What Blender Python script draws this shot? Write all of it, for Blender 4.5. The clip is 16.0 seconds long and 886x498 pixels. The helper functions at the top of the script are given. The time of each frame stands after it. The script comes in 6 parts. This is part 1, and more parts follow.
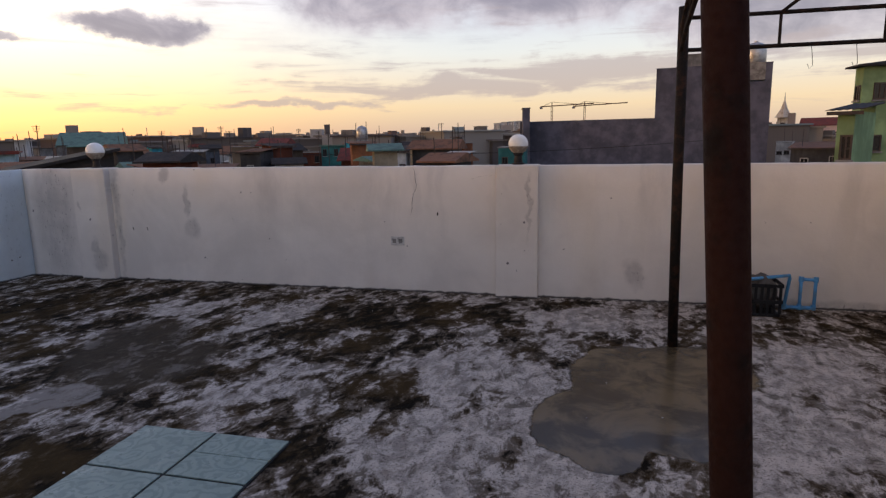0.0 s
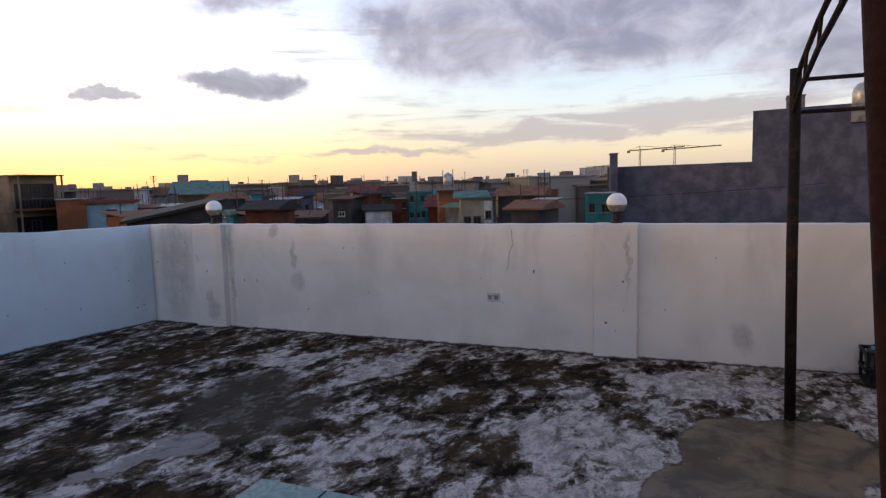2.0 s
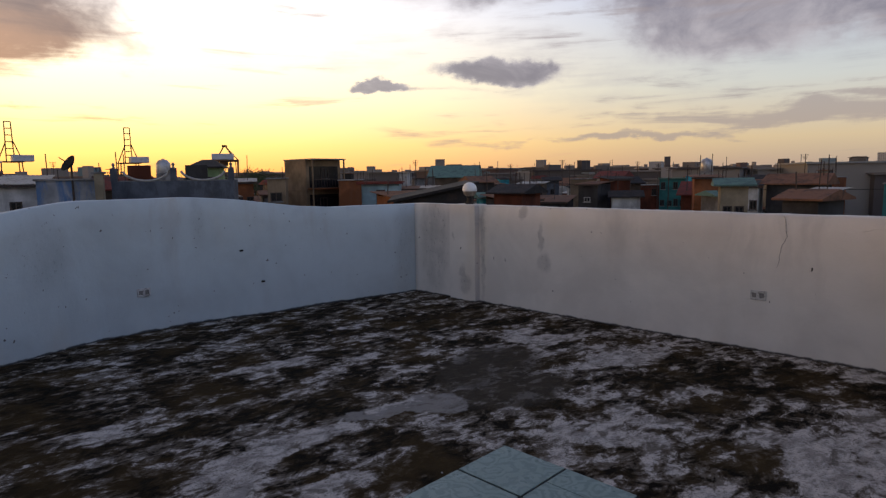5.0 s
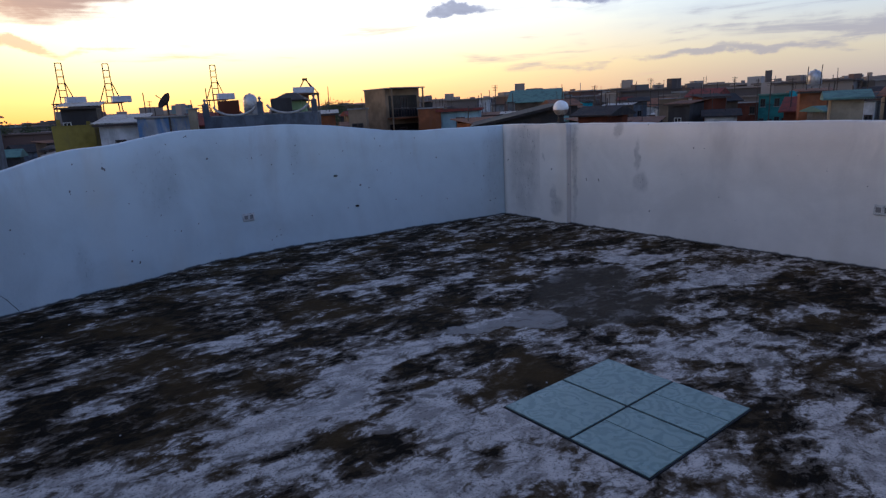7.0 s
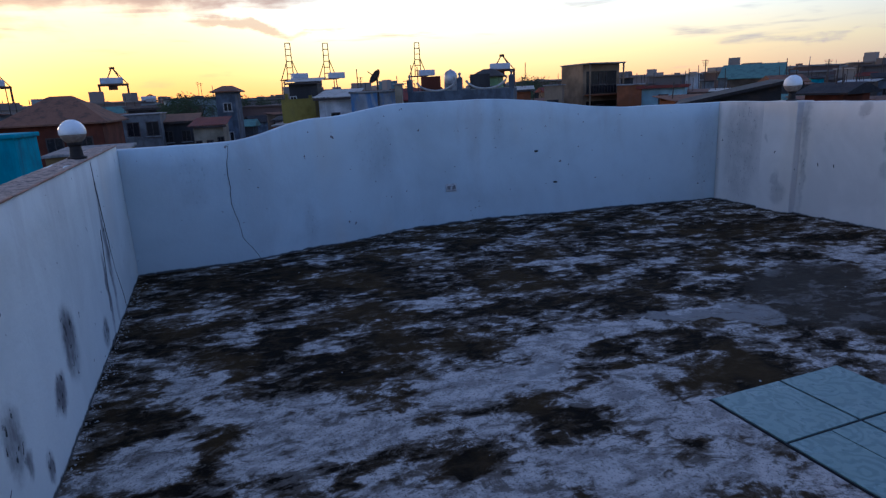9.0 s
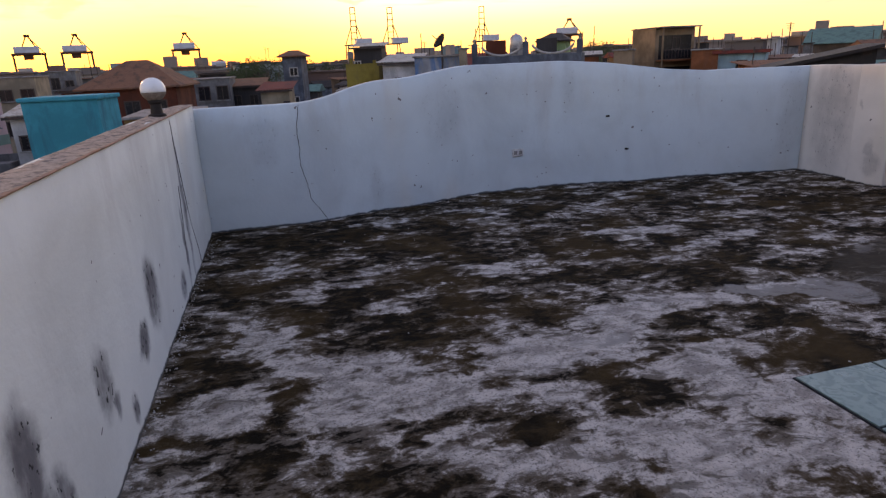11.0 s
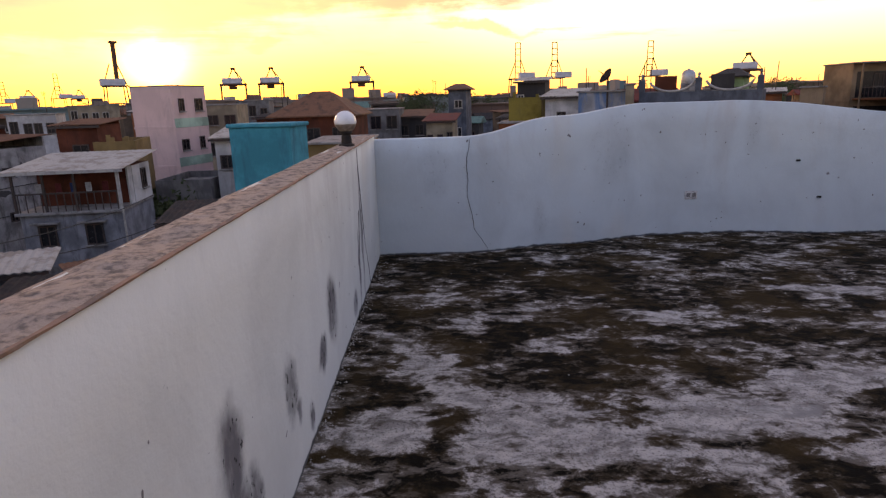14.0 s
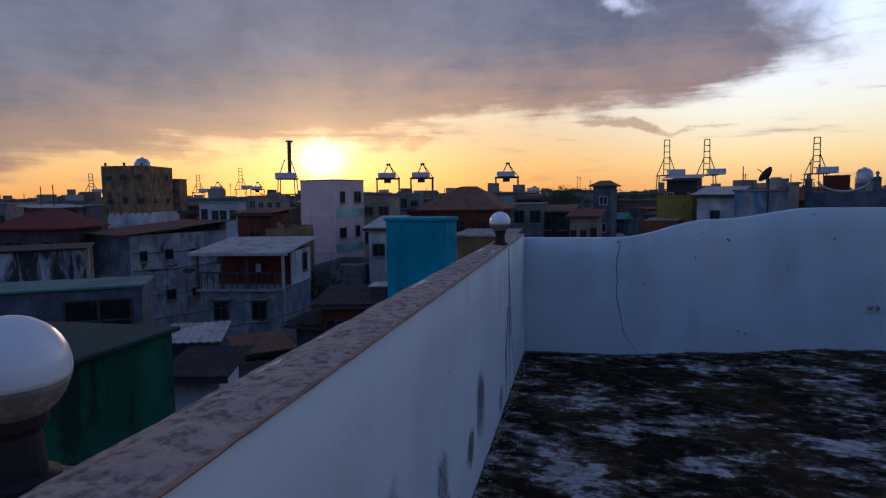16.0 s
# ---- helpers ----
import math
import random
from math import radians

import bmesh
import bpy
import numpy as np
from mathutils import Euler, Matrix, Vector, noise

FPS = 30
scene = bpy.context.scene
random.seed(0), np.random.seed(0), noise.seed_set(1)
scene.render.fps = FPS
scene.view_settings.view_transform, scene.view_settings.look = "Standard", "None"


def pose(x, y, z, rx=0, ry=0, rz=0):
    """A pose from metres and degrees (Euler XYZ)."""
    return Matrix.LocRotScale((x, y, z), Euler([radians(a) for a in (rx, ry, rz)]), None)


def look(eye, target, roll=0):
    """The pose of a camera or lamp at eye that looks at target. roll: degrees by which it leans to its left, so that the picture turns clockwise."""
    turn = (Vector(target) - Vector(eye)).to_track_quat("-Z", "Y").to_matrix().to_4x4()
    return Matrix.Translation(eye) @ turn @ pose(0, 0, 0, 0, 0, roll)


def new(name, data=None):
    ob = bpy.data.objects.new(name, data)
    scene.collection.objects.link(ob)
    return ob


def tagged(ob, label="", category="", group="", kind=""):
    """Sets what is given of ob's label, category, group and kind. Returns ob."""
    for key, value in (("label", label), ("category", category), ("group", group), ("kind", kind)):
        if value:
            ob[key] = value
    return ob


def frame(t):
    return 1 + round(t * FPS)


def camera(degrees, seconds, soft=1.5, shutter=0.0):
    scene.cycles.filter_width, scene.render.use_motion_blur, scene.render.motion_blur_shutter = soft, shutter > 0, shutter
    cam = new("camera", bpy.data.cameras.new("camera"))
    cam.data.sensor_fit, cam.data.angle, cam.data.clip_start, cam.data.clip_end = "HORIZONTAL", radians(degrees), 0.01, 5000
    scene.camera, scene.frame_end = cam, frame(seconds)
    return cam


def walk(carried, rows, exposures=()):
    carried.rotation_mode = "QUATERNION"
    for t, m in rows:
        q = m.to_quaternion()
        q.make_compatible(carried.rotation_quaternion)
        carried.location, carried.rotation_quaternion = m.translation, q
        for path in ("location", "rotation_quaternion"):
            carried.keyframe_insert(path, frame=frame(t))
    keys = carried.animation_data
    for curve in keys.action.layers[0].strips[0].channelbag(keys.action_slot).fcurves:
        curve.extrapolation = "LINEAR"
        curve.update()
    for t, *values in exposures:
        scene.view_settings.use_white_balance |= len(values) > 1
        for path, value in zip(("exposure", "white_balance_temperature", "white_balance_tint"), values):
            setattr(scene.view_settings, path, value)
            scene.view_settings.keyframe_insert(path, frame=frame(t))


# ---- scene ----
cam = camera(71.8, 16.0, soft=1.3)
PATH = [
    (0, pose(6.651, -5.887, 1.552, 79.77, 1.07, 14.07)),
    (0.5, pose(6.631, -5.884, 1.541, 77.49, 1.40, 15.53)),
    (1, pose(6.617, -5.906, 1.547, 76.83, 1.30, 16.54)),
    (1.5, pose(6.556, -5.965, 1.599, 79.98, 0.50, 19.60)),
    (2, pose(6.551, -5.982, 1.690, 84.10, 1.50, 21.89)),
    (2.5, pose(6.527, -6.024, 1.712, 87.10, 1.27, 26.26)),
    (3, pose(6.514, -6.048, 1.696, 86.85, 2.31, 30.10)),
    (3.5, pose(6.480, -6.070, 1.695, 85.88, 2.75, 30.41)),
    (4, pose(6.487, -6.060, 1.700, 85.39, 3.04, 33.22)),
    (4.5, pose(6.528, -6.040, 1.692, 85.03, 1.46, 40.15)),
    (7, pose(6.437, -6.152, 1.593, 76.79, 2.85, 51.66)),
    (7.5, pose(6.423, -6.221, 1.595, 78.05, 2.49, 58.12)),
    (8, pose(6.403, -6.260, 1.590, 78.60, 3.06, 63.92)),
    (8.2, pose(6.419, -6.270, 1.592, 78.43, 3.00, 66.18)),
    (10.5, pose(6.396, -6.337, 1.547, 72.72, 3.03, 71.58)),
    (11, pose(6.358, -6.350, 1.542, 72.81, 2.49, 74.90)),
    (11.5, pose(6.352, -6.366, 1.541, 73.03, 2.56, 77.55)),
    (12, pose(6.332, -6.382, 1.532, 72.39, 2.54, 80.02)),
    (12.5, pose(6.337, -6.396, 1.530, 71.96, 2.47, 81.84)),
    (13, pose(6.348, -6.416, 1.540, 72.37, 2.28, 84.02)),
    (13.5, pose(6.339, -6.444, 1.544, 73.50, 1.87, 86.64)),
    (14, pose(6.342, -6.465, 1.575, 76.24, 1.67, 89.39)),
    (14.5, pose(6.347, -6.490, 1.591, 79.27, 1.60, 91.79)),
    (15, pose(6.374, -6.506, 1.609, 82.13, 1.59, 94.09)),
    (15.5, pose(6.394, -6.536, 1.619, 83.98, 1.37, 98.83)),
    (16, pose(6.446, -6.540, 1.637, 85.11, 0.80, 102.57)),
]
walk(cam, PATH, exposures=[(0, -0.1, 6300, 15), (1, -0.05, 5900, 15), (1.5, 0.1, 5600, 13), (2, 0.0, 5800, 11), (2.5, -0.75, 5700, 9), (3.5, -1.05, 6300, 11), (4.0, -1.0, 6300, 11), (4.5, -0.75, 6400, 13),
                           (7, -0.35, 5000, 12), (8, -0.45, 4700, 12), (10.5, -0.2, 4200, 8), (11, 0.3, 6500, 18), (12, 0.32, 6900, 19), (14, 0.28, 7000, 21), (14.5, 0.0, 7600, 24), (15, -0.85, 4750, 16), (15.5, -1.15, 4650, 16), (16, -1.2, 4550, 16)])

# ---- sky, sun ----
SUN_DIR = Vector((-0.914, -0.399, 0.068)).normalized()
world = bpy.data.worlds.new("world")
scene.world = world
world.use_nodes = True


class Nodes:
    """Short-hand for building node trees."""

    def __init__(self, tree):
        self.t = tree

    def add(self, kind, **values):
        n = self.t.nodes.new(kind)
        if "operation" in values:
            n.operation = values["operation"]
        if "use_clamp" in values:
            n.use_clamp = values["use_clamp"]
        if "interpolation_type" in values:
            n.interpolation_type = values["interpolation_type"]
        if "data_type" in values:
            n.data_type = values["data_type"]
        if "blend_type" in values:
            n.blend_type = values["blend_type"]
        if "sky_type" in values:
            n.sky_type = values["sky_type"]
        if "sun_disc" in values:
            n.sun_disc = values["sun_disc"]
        if "sun_elevation" in values:
            n.sun_elevation = values["sun_elevation"]
        if "sun_rotation" in values:
            n.sun_rotation = values["sun_rotation"]
        if "vector_type" in values:
            n.vector_type = values["vector_type"]
        if "attribute_name" in values:
            n.attribute_name = values["attribute_name"]
        if "feature" in values:
            n.feature = values["feature"]
        return n

    def put(self, socket, v):
        if isinstance(v, bpy.types.NodeSocket):
            self.t.links.new(v, socket)
        elif v is not None:
            socket.default_value = v

    def math(self, op, a, b=None, c=None, clamp=False):
        n = self.add("ShaderNodeMath", operation=op, use_clamp=clamp)
        for s, v in zip(n.inputs, (a, b, c)):
            self.put(s, v)
        return n.outputs[0]

    def vec(self, op, a, b=None):
        n = self.add("ShaderNodeVectorMath", operation=op)
        self.put(n.inputs[0], a)
        self.put(n.inputs[1], b)
        return n.outputs["Value"] if op in ("DOT_PRODUCT", "LENGTH", "DISTANCE") else n.outputs[0]

    def scaled(self, a, sx, sy, sz, rot=0.0):
        n = self.add("ShaderNodeMapping")
        self.put(n.inputs["Vector"], a)
        n.inputs["Scale"].default_value = (sx, sy, sz)
        n.inputs["Rotation"].default_value = (0, 0, rot)
        return n.outputs[0]

    def noise(self, v, scale, detail=5.0, rough=0.55, distort=0.0, out=0):
        n = self.add("ShaderNodeTexNoise")
        self.put(n.inputs["Vector"], v)
        n.inputs["Scale"].default_value, n.inputs["Detail"].default_value = scale, detail
        n.inputs["Roughness"].default_value, n.inputs["Distortion"].default_value = rough, distort
        return n.outputs[out]

    def step(self, x, a, b, lo=0.0, hi=1.0):
        n = self.add("ShaderNodeMapRange", interpolation_type="SMOOTHSTEP")
        for s, v in zip(n.inputs, (x, a, b, lo, hi)):
            self.put(s, v)
        return n.outputs[0]

    def mix(self, f, a, b, blend="MIX"):
        n = self.add("ShaderNodeMix", data_type="RGBA", blend_type=blend)
        self.put(n.inputs[0], f)
        self.put(n.inputs[6], a if isinstance(a, bpy.types.NodeSocket) else (*a, 1))
        self.put(n.inputs[7], b if isinstance(b, bpy.types.NodeSocket) else (*b, 1))
        return n.outputs[2]

    def ramp(self, f, stops):
        n = self.add("ShaderNodeValToRGB")
        self.put(n.inputs[0], f)
        el = n.color_ramp.elements
        while len(el) < len(stops):
            el.new(0.5)
        for e, (p, c) in zip(el, stops):
            e.position, e.color = p, (*c, 1)
        return n.outputs[0]

    def bump(self, h, strength, dist, under=None):
        n = self.add("ShaderNodeBump")
        n.inputs["Strength"].default_value, n.inputs["Distance"].default_value = strength, dist
        self.put(n.inputs["Height"], h)
        if under is not None:
            self.put(n.inputs["Normal"], under)
        return n.outputs[0]


def blobs(N, p, spots, wobble, outer=1.15, inner=0.72):
    """A mask of uneven round patches on a plane: (u, v, ru, rv, turn) each, as the greatest of them."""
    out = None
    for x, y, rx, ry, turn in spots:
        mp = N.add("ShaderNodeMapping", vector_type="TEXTURE")
        N.put(mp.inputs["Vector"], wobble)
        mp.inputs["Location"].default_value = (x, y, 0)
        mp.inputs["Rotation"].default_value = (0, 0, radians(turn))
        mp.inputs["Scale"].default_value = (rx, ry, 1)
        r = N.vec("LENGTH", mp.outputs[0])
        v = N.step(r, outer, inner)
        out = v if out is None else N.math("MAXIMUM", out, v)
    return out


def wobbled(N, p, scale, amount):
    n = N.vec("SUBTRACT", N.noise(p, scale, 5, 0.6, out=1), (0.5, 0.5, 0.5))
    sc = N.add("ShaderNodeVectorMath", operation="SCALE")
    N.put(sc.inputs[0], n)
    sc.inputs["Scale"].default_value = amount
    return N.vec("ADD", p, sc.outputs[0])


def flattened(N, v):
    return N.vec("MULTIPLY", v, (1, 1, 0))


CLOUDS_NORTH = [(18, 13.8, 12.5, 4.6, 0), (2, 13.2, 12, 4.6, 0), (34, 18.8, 9, 2.6, -18), (10, 20.5, 20, 5, 0), (-18, 12.5, 16, 6, 0), (-13, 9.2, 10, 3.6, 0),
                (39.5, 9.3, 6.2, 1.1, 6), (50.5, 8.1, 3.4, 0.5, 0)]
CLOUDS_LOW = [(13, 4.9, 24, 1.3, -1.5), (1, 6.0, 15, 1.2, 2), (28, 3.2, 12, 0.5, 0), (-22, 6.0, 14, 1.6, 0), (105, 5.6, 2.0, 0.6, 0), (126, 3.8, 8, 0.5, 3), (84, 6.2, 9, 0.5, 2)]


def build_sky():
    world.node_tree.nodes.clear()
    N = Nodes(world.node_tree)
    d = N.add("ShaderNodeTexCoord").outputs["Generated"]
    sep = N.add("ShaderNodeSeparateXYZ")
    N.put(sep.inputs[0], d)
    z = N.math("MAXIMUM", sep.outputs[2], 0.0)
    dot = N.vec("DOT_PRODUCT", d, SUN_DIR)
    near = N.step(dot, -0.25, 0.80)
    # bearing (west of north) and height, in degrees
    bearing = N.math("MULTIPLY", N.math("ARCTAN2", N.math("MULTIPLY", sep.outputs[0], -1.0), sep.outputs[1]), 57.2958)
    height = N.math("MULTIPLY", N.math("ARCSINE", z), 57.2958)
    chart = N.add("ShaderNodeCombineXYZ")
    N.put(chart.inputs[0], bearing)
    N.put(chart.inputs[1], height)
    # clear sky: bright warm low band towards the sunset, grey-blue overhead, bluer in the east
    west = N.ramp(z, ((0.0, (0.86, 0.36, 0.07)), (0.05, (1.0, 0.60, 0.17)), (0.12, (1.0, 0.80, 0.44)), (0.24, (0.95, 0.88, 0.80)),
                      (0.45, (0.33, 0.38, 0.50)), (1.0, (0.12, 0.145, 0.22))))
    east = N.ramp(z, ((0.0, (0.36, 0.27, 0.22)), (0.05, (0.54, 0.42, 0.26)), (0.13, (0.50, 0.51, 0.47)), (0.26, (0.36, 0.42, 0.54)),
                      (0.5, (0.16, 0.23, 0.42)), (1.0, (0.12, 0.145, 0.22))))
    clear = N.mix(near, east, west)
    clear = N.mix(1.0, clear, N.mix(N.step(dot, 0.0, 0.8), (1.75, 1.75, 1.75), (2.6, 2.5, 2.4)), "MULTIPLY")
    clear = N.mix(N.math("MULTIPLY", N.step(dot, 0.80, 0.97), N.step(z, 0.30, 0.10)), clear, N.mix(1.0, clear, (0.85, 0.68, 0.50), "MULTIPLY"))
    # noise that is drawn out sideways, for billows and for streaks
    flat = N.add("ShaderNodeCombineXYZ")
    N.put(flat.inputs[0], sep.outputs[0])
    N.put(flat.inputs[1], sep.outputs[1])
    N.put(flat.inputs[2], N.math("MULTIPLY", sep.outputs[2], 1.5))
    billow = N.noise(flat.outputs[0], 5.5, 8, 0.58, 0.3)
    puff = N.noise(flat.outputs[0], 10.0, 7, 0.6, 0.5)
    long = N.add("ShaderNodeCombineXYZ")
    N.put(long.inputs[0], sep.outputs[0])
    N.put(long.inputs[1], sep.outputs[1])
    N.put(long.inputs[2], N.math("MULTIPLY", sep.outputs[2], 9.0))
    streak = N.noise(long.outputs[0], 5.0, 7, 0.6, 0.4)
    rag = N.math("SUBTRACT", N.math("ADD", N.math("MULTIPLY", billow, 0.62), N.math("MULTIPLY", puff, 0.38)), 0.5)
    # thin veils high up
    veil = N.math("MULTIPLY", N.step(N.math("ADD", N.math("MULTIPLY", streak, 0.5), N.math("MULTIPLY", billow, 0.5)), 0.47, 0.64), N.step(z, 0.06, 0.18))
    sky = N.mix(N.math("MULTIPLY", veil, 0.5), clear, N.mix(near, (0.50, 0.49, 0.54), (1.15, 1.0, 0.92)))
    # grey-violet banks in the north
    swirl = N.add("ShaderNodeVectorMath", operation="MULTIPLY")
    N.put(swirl.inputs[0], N.vec("SUBTRACT", N.noise(flat.outputs[0], 7.0, 6, 0.6, out=1), (0.5, 0.5, 0.5)))
    swirl.inputs[1].default_value = (13.0, 4.5, 0.0)
    torn = N.vec("ADD", chart.outputs[0], swirl.outputs[0])
    lump = blobs(N, None, CLOUDS_NORTH, torn, 1.45, 0.45)
    heap = N.math("ADD", lump, N.math("MULTIPLY", rag, 1.3))
    tone = N.mix(N.step(N.math("ADD", heap, N.math("MULTIPLY", N.math("SUBTRACT", puff, 0.5), 1.6)), 0.30, 1.35), (0.70, 0.63, 0.65), (0.30, 0.265, 0.32))
    sky = N.mix(N.math("MULTIPLY", N.step(heap, 0.18, 0.80), 0.92), sky, tone)
    # long low streaks with bright cracks
    band = blobs(N, None, CLOUDS_LOW, torn, 1.5, 0.1)
    band = N.step(N.math("ADD", band, N.math("MULTIPLY", N.math("SUBTRACT", streak, 0.5), 3.4)), 0.20, 0.95)
    sky = N.mix(N.math("MULTIPLY", band, 0.72), sky, N.mix(N.step(dot, 0.3, 0.95), (0.50, 0.41, 0.40), (1.05, 0.50, 0.20)))
    # the heavy sheet over the sunset, its lower edge sloping down to the south
    edge = N.math("ADD", 5.0, N.math("MULTIPLY", N.math("SUBTRACT", 114.0, bearing), 0.10))
    over = N.math("SUBTRACT", height, edge)
    over = N.math("ADD", over, N.math("MULTIPLY", rag, 9.0))
    over = N.math("ADD", over, N.math("MULTIPLY", N.math("SUBTRACT", streak, 0.5), 6.0))
    ends = N.math("ADD", bearing, N.math("ADD", N.math("MULTIPLY", rag, 28.0), N.math("MULTIPLY", height, -0.25)))
    inside = N.math("MULTIPLY", N.step(ends, 64.0, 74.0), N.step(bearing, 178.0, 150.0))
    hole = blobs(N, None, [(86, 16.0, 2.6, 0.8, 10)], torn, 1.5, 0.3)
    sheet_on = N.math("MULTIPLY", N.math("MULTIPLY", N.step(over, -0.9, 1.6), inside), N.math("SUBTRACT", 1.0, N.math("MULTIPLY", hole, N.step(puff, 0.35, 0.6))))
    grey = N.mix(N.step(N.math("ADD", N.math("MULTIPLY", puff, 0.5), N.math("MULTIPLY", billow, 0.5)), 0.38, 0.62), (0.36, 0.285, 0.275), (0.22, 0.18, 0.195))
    glowing = N.math("MULTIPLY", N.step(over, 8.5, -0.5), N.step(dot, 0.60, 0.98))
    grey = N.mix(glowing, grey, (1.0, 0.46, 0.20))
    sky = N.mix(N.math("MULTIPLY", sheet_on, 0.95), sky, grey)
    # glare round the low sun, held back by the sheet
    up = N.math("MAXIMUM", dot, 0.0)
    unveiled = N.math("SUBTRACT", 1.0, N.math("MULTIPLY", sheet_on, 0.85))
    g1 = N.math("MULTIPLY", N.math("POWER", up, 60.0), N.math("MULTIPLY", N.step(z, 0.20, 0.03), unveiled))
    g2 = N.math("MULTIPLY", N.math("POWER", up, 1500.0), N.math("MULTIPLY", unveiled, N.step(streak, 0.30, 0.60, 0.4, 1.2)))
    glow = N.mix(1.0, N.mix(g1, (0, 0, 0), (1.3, 0.52, 0.05)), N.mix(g2, (0, 0, 0), (5.0, 3.2, 1.1)), "ADD")
    sky = N.mix(1.0, sky, glow, "ADD")
    air = N.add("ShaderNodeTexSky", sky_type="NISHITA", sun_disc=False, sun_elevation=radians(3.9),
                sun_rotation=math.atan2(SUN_DIR.x, SUN_DIR.y))
    bg, bg2 = N.add("ShaderNodeBackground"), N.add("ShaderNodeBackground")
    N.put(bg.inputs[0], sky)
    bg.inputs[1].default_value = 1.0
    N.put(bg2.inputs[0], air.outputs[0])
    bg2.inputs[1].default_value = 0.03
    total = N.add("ShaderNodeAddShader")
    N.put(total.inputs[0], bg.outputs[0])
    N.put(total.inputs[1], bg2.outputs[0])
    N.put(N.add("ShaderNodeOutputWorld").inputs[0], total.outputs[0])


build_sky()
sun = new("sun", bpy.data.lights.new("sun", "SUN"))
sun.data.energy, sun.data.angle, sun.data.color = 0.8, radians(12), (1.0, 0.62, 0.32)
sun.matrix_world = look((0, 0, 30), Vector((0, 0, 30)) - SUN_DIR)

# ---- materials ----
MATS = {}


def material(name, rough=0.8, metal=0.0):
    m = bpy.data.materials.new(name)
    m.use_nodes = True
    N = Nodes(m.node_tree)
    b = m.node_tree.nodes["Principled BSDF"]
    b.inputs["Roughness"].default_value, b.inputs["Metallic"].default_value = rough, metal
    MATS[name] = m
    return m, N, b


def position(N):
    return N.add("ShaderNodeNewGeometry").outputs["Position"]


def painted(name, colour, rough=0.85, dirt=(0.10, 0.09, 0.08), amount=0.5, scale=1.0, bump=0.3, blotch=0.55):
    """Weathered paint or render: blotches, rain streaks that run down, fine grain."""
    m, N, b = material(name, rough)
    b.inputs["Specular IOR Level"].default_value = 0.15
    p = position(N)
    blot = N.noise(p, 0.55 * scale, 5, 0.6)
    run = N.noise(N.scaled(p, 1.2 * scale, 1.2 * scale, 0.30 * scale), 1.0, 7, 0.68, 0.6)
    grain = N.noise(p, 14 * scale, 4, 0.65)
    c = N.mix(N.step(blot, 0.35, 0.62), colour, tuple(v * blotch for v in colour))
    c = N.mix(N.math("MULTIPLY", N.step(run, 0.48, 0.66), amount), c, dirt)
    c = N.mix(N.math("MULTIPLY", N.step(grain, 0.55, 0.75), 0.25), c, tuple(v * 0.6 for v in colour))
    tone = N.add("ShaderNodeObjectInfo").outputs["Random"]
    c = N.mix(N.math("MULTIPLY", tone, 0.22), c, tuple(v * 0.55 for v in colour))
    N.put(b.inputs["Base Color"], c)
    N.put(b.inputs["Normal"], N.bump(grain, bump, 0.01))
    return m


PALE_PATCHES = [
    (3.54, -5.06, 0.56, 0.20, 92), (3.26, -4.16, 0.58, 0.12, 93), (3.41, -5.83, 0.36, 0.18, 75), (2.10, -6.04, 0.39, 0.12, 75), (2.31, -4.80, 0.61, 0.10, 92), (3.89, -4.29, 0.28, 0.12, 85),
    (3.09, -6.52, 0.32, 0.15, 43), (1.65, -3.42, 0.44, 0.11, 78), (2.16, -2.79, 0.55, 0.11, 96), (2.85, -0.95, 0.43, 0.25, 29), (3.87, -1.07, 0.58, 0.15, 68), (4.58, -2.74, 0.46, 0.11, 36),
    (4.23, -4.39, 0.24, 0.15, 10), (4.65, -4.42, 0.21, 0.18, 17), (4.58, -2.21, 0.24, 0.12, -24), (6.00, -2.08, 0.49, 0.38, -13), (5.94, -3.17, 0.52, 0.44, -28),
]
PALE_PATCHES_2 = [
    (6.83, -0.78, 0.52, 0.20, 21), (8.03, -1.73, 0.38, 0.25, 32), (7.80, -2.50, 0.44, 0.44, -47), (3.81, -1.34, 0.34, 0.12, 68), (3.80, -6.02, 0.42, 0.20, 92), (3.46, -5.89, 0.25, 0.15, 92),
    (3.60, -6.75, 0.20, 0.18, 106), (2.25, -6.23, 0.23, 0.10, 53), (3.57, -4.72, 0.22, 0.14, 30), (2.14, -4.75, 0.26, 0.11, 106), (3.98, -5.05, 0.17, 0.12, 85), (4.26, -5.70, 0.19, 0.15, 88),
    (3.96, -4.44, 0.20, 0.11, 82), (4.65, -4.85, 0.36, 0.28, 38), (2.85, -6.57, 0.21, 0.12, 40), (2.63, -5.81, 0.19, 0.10, 88),
]
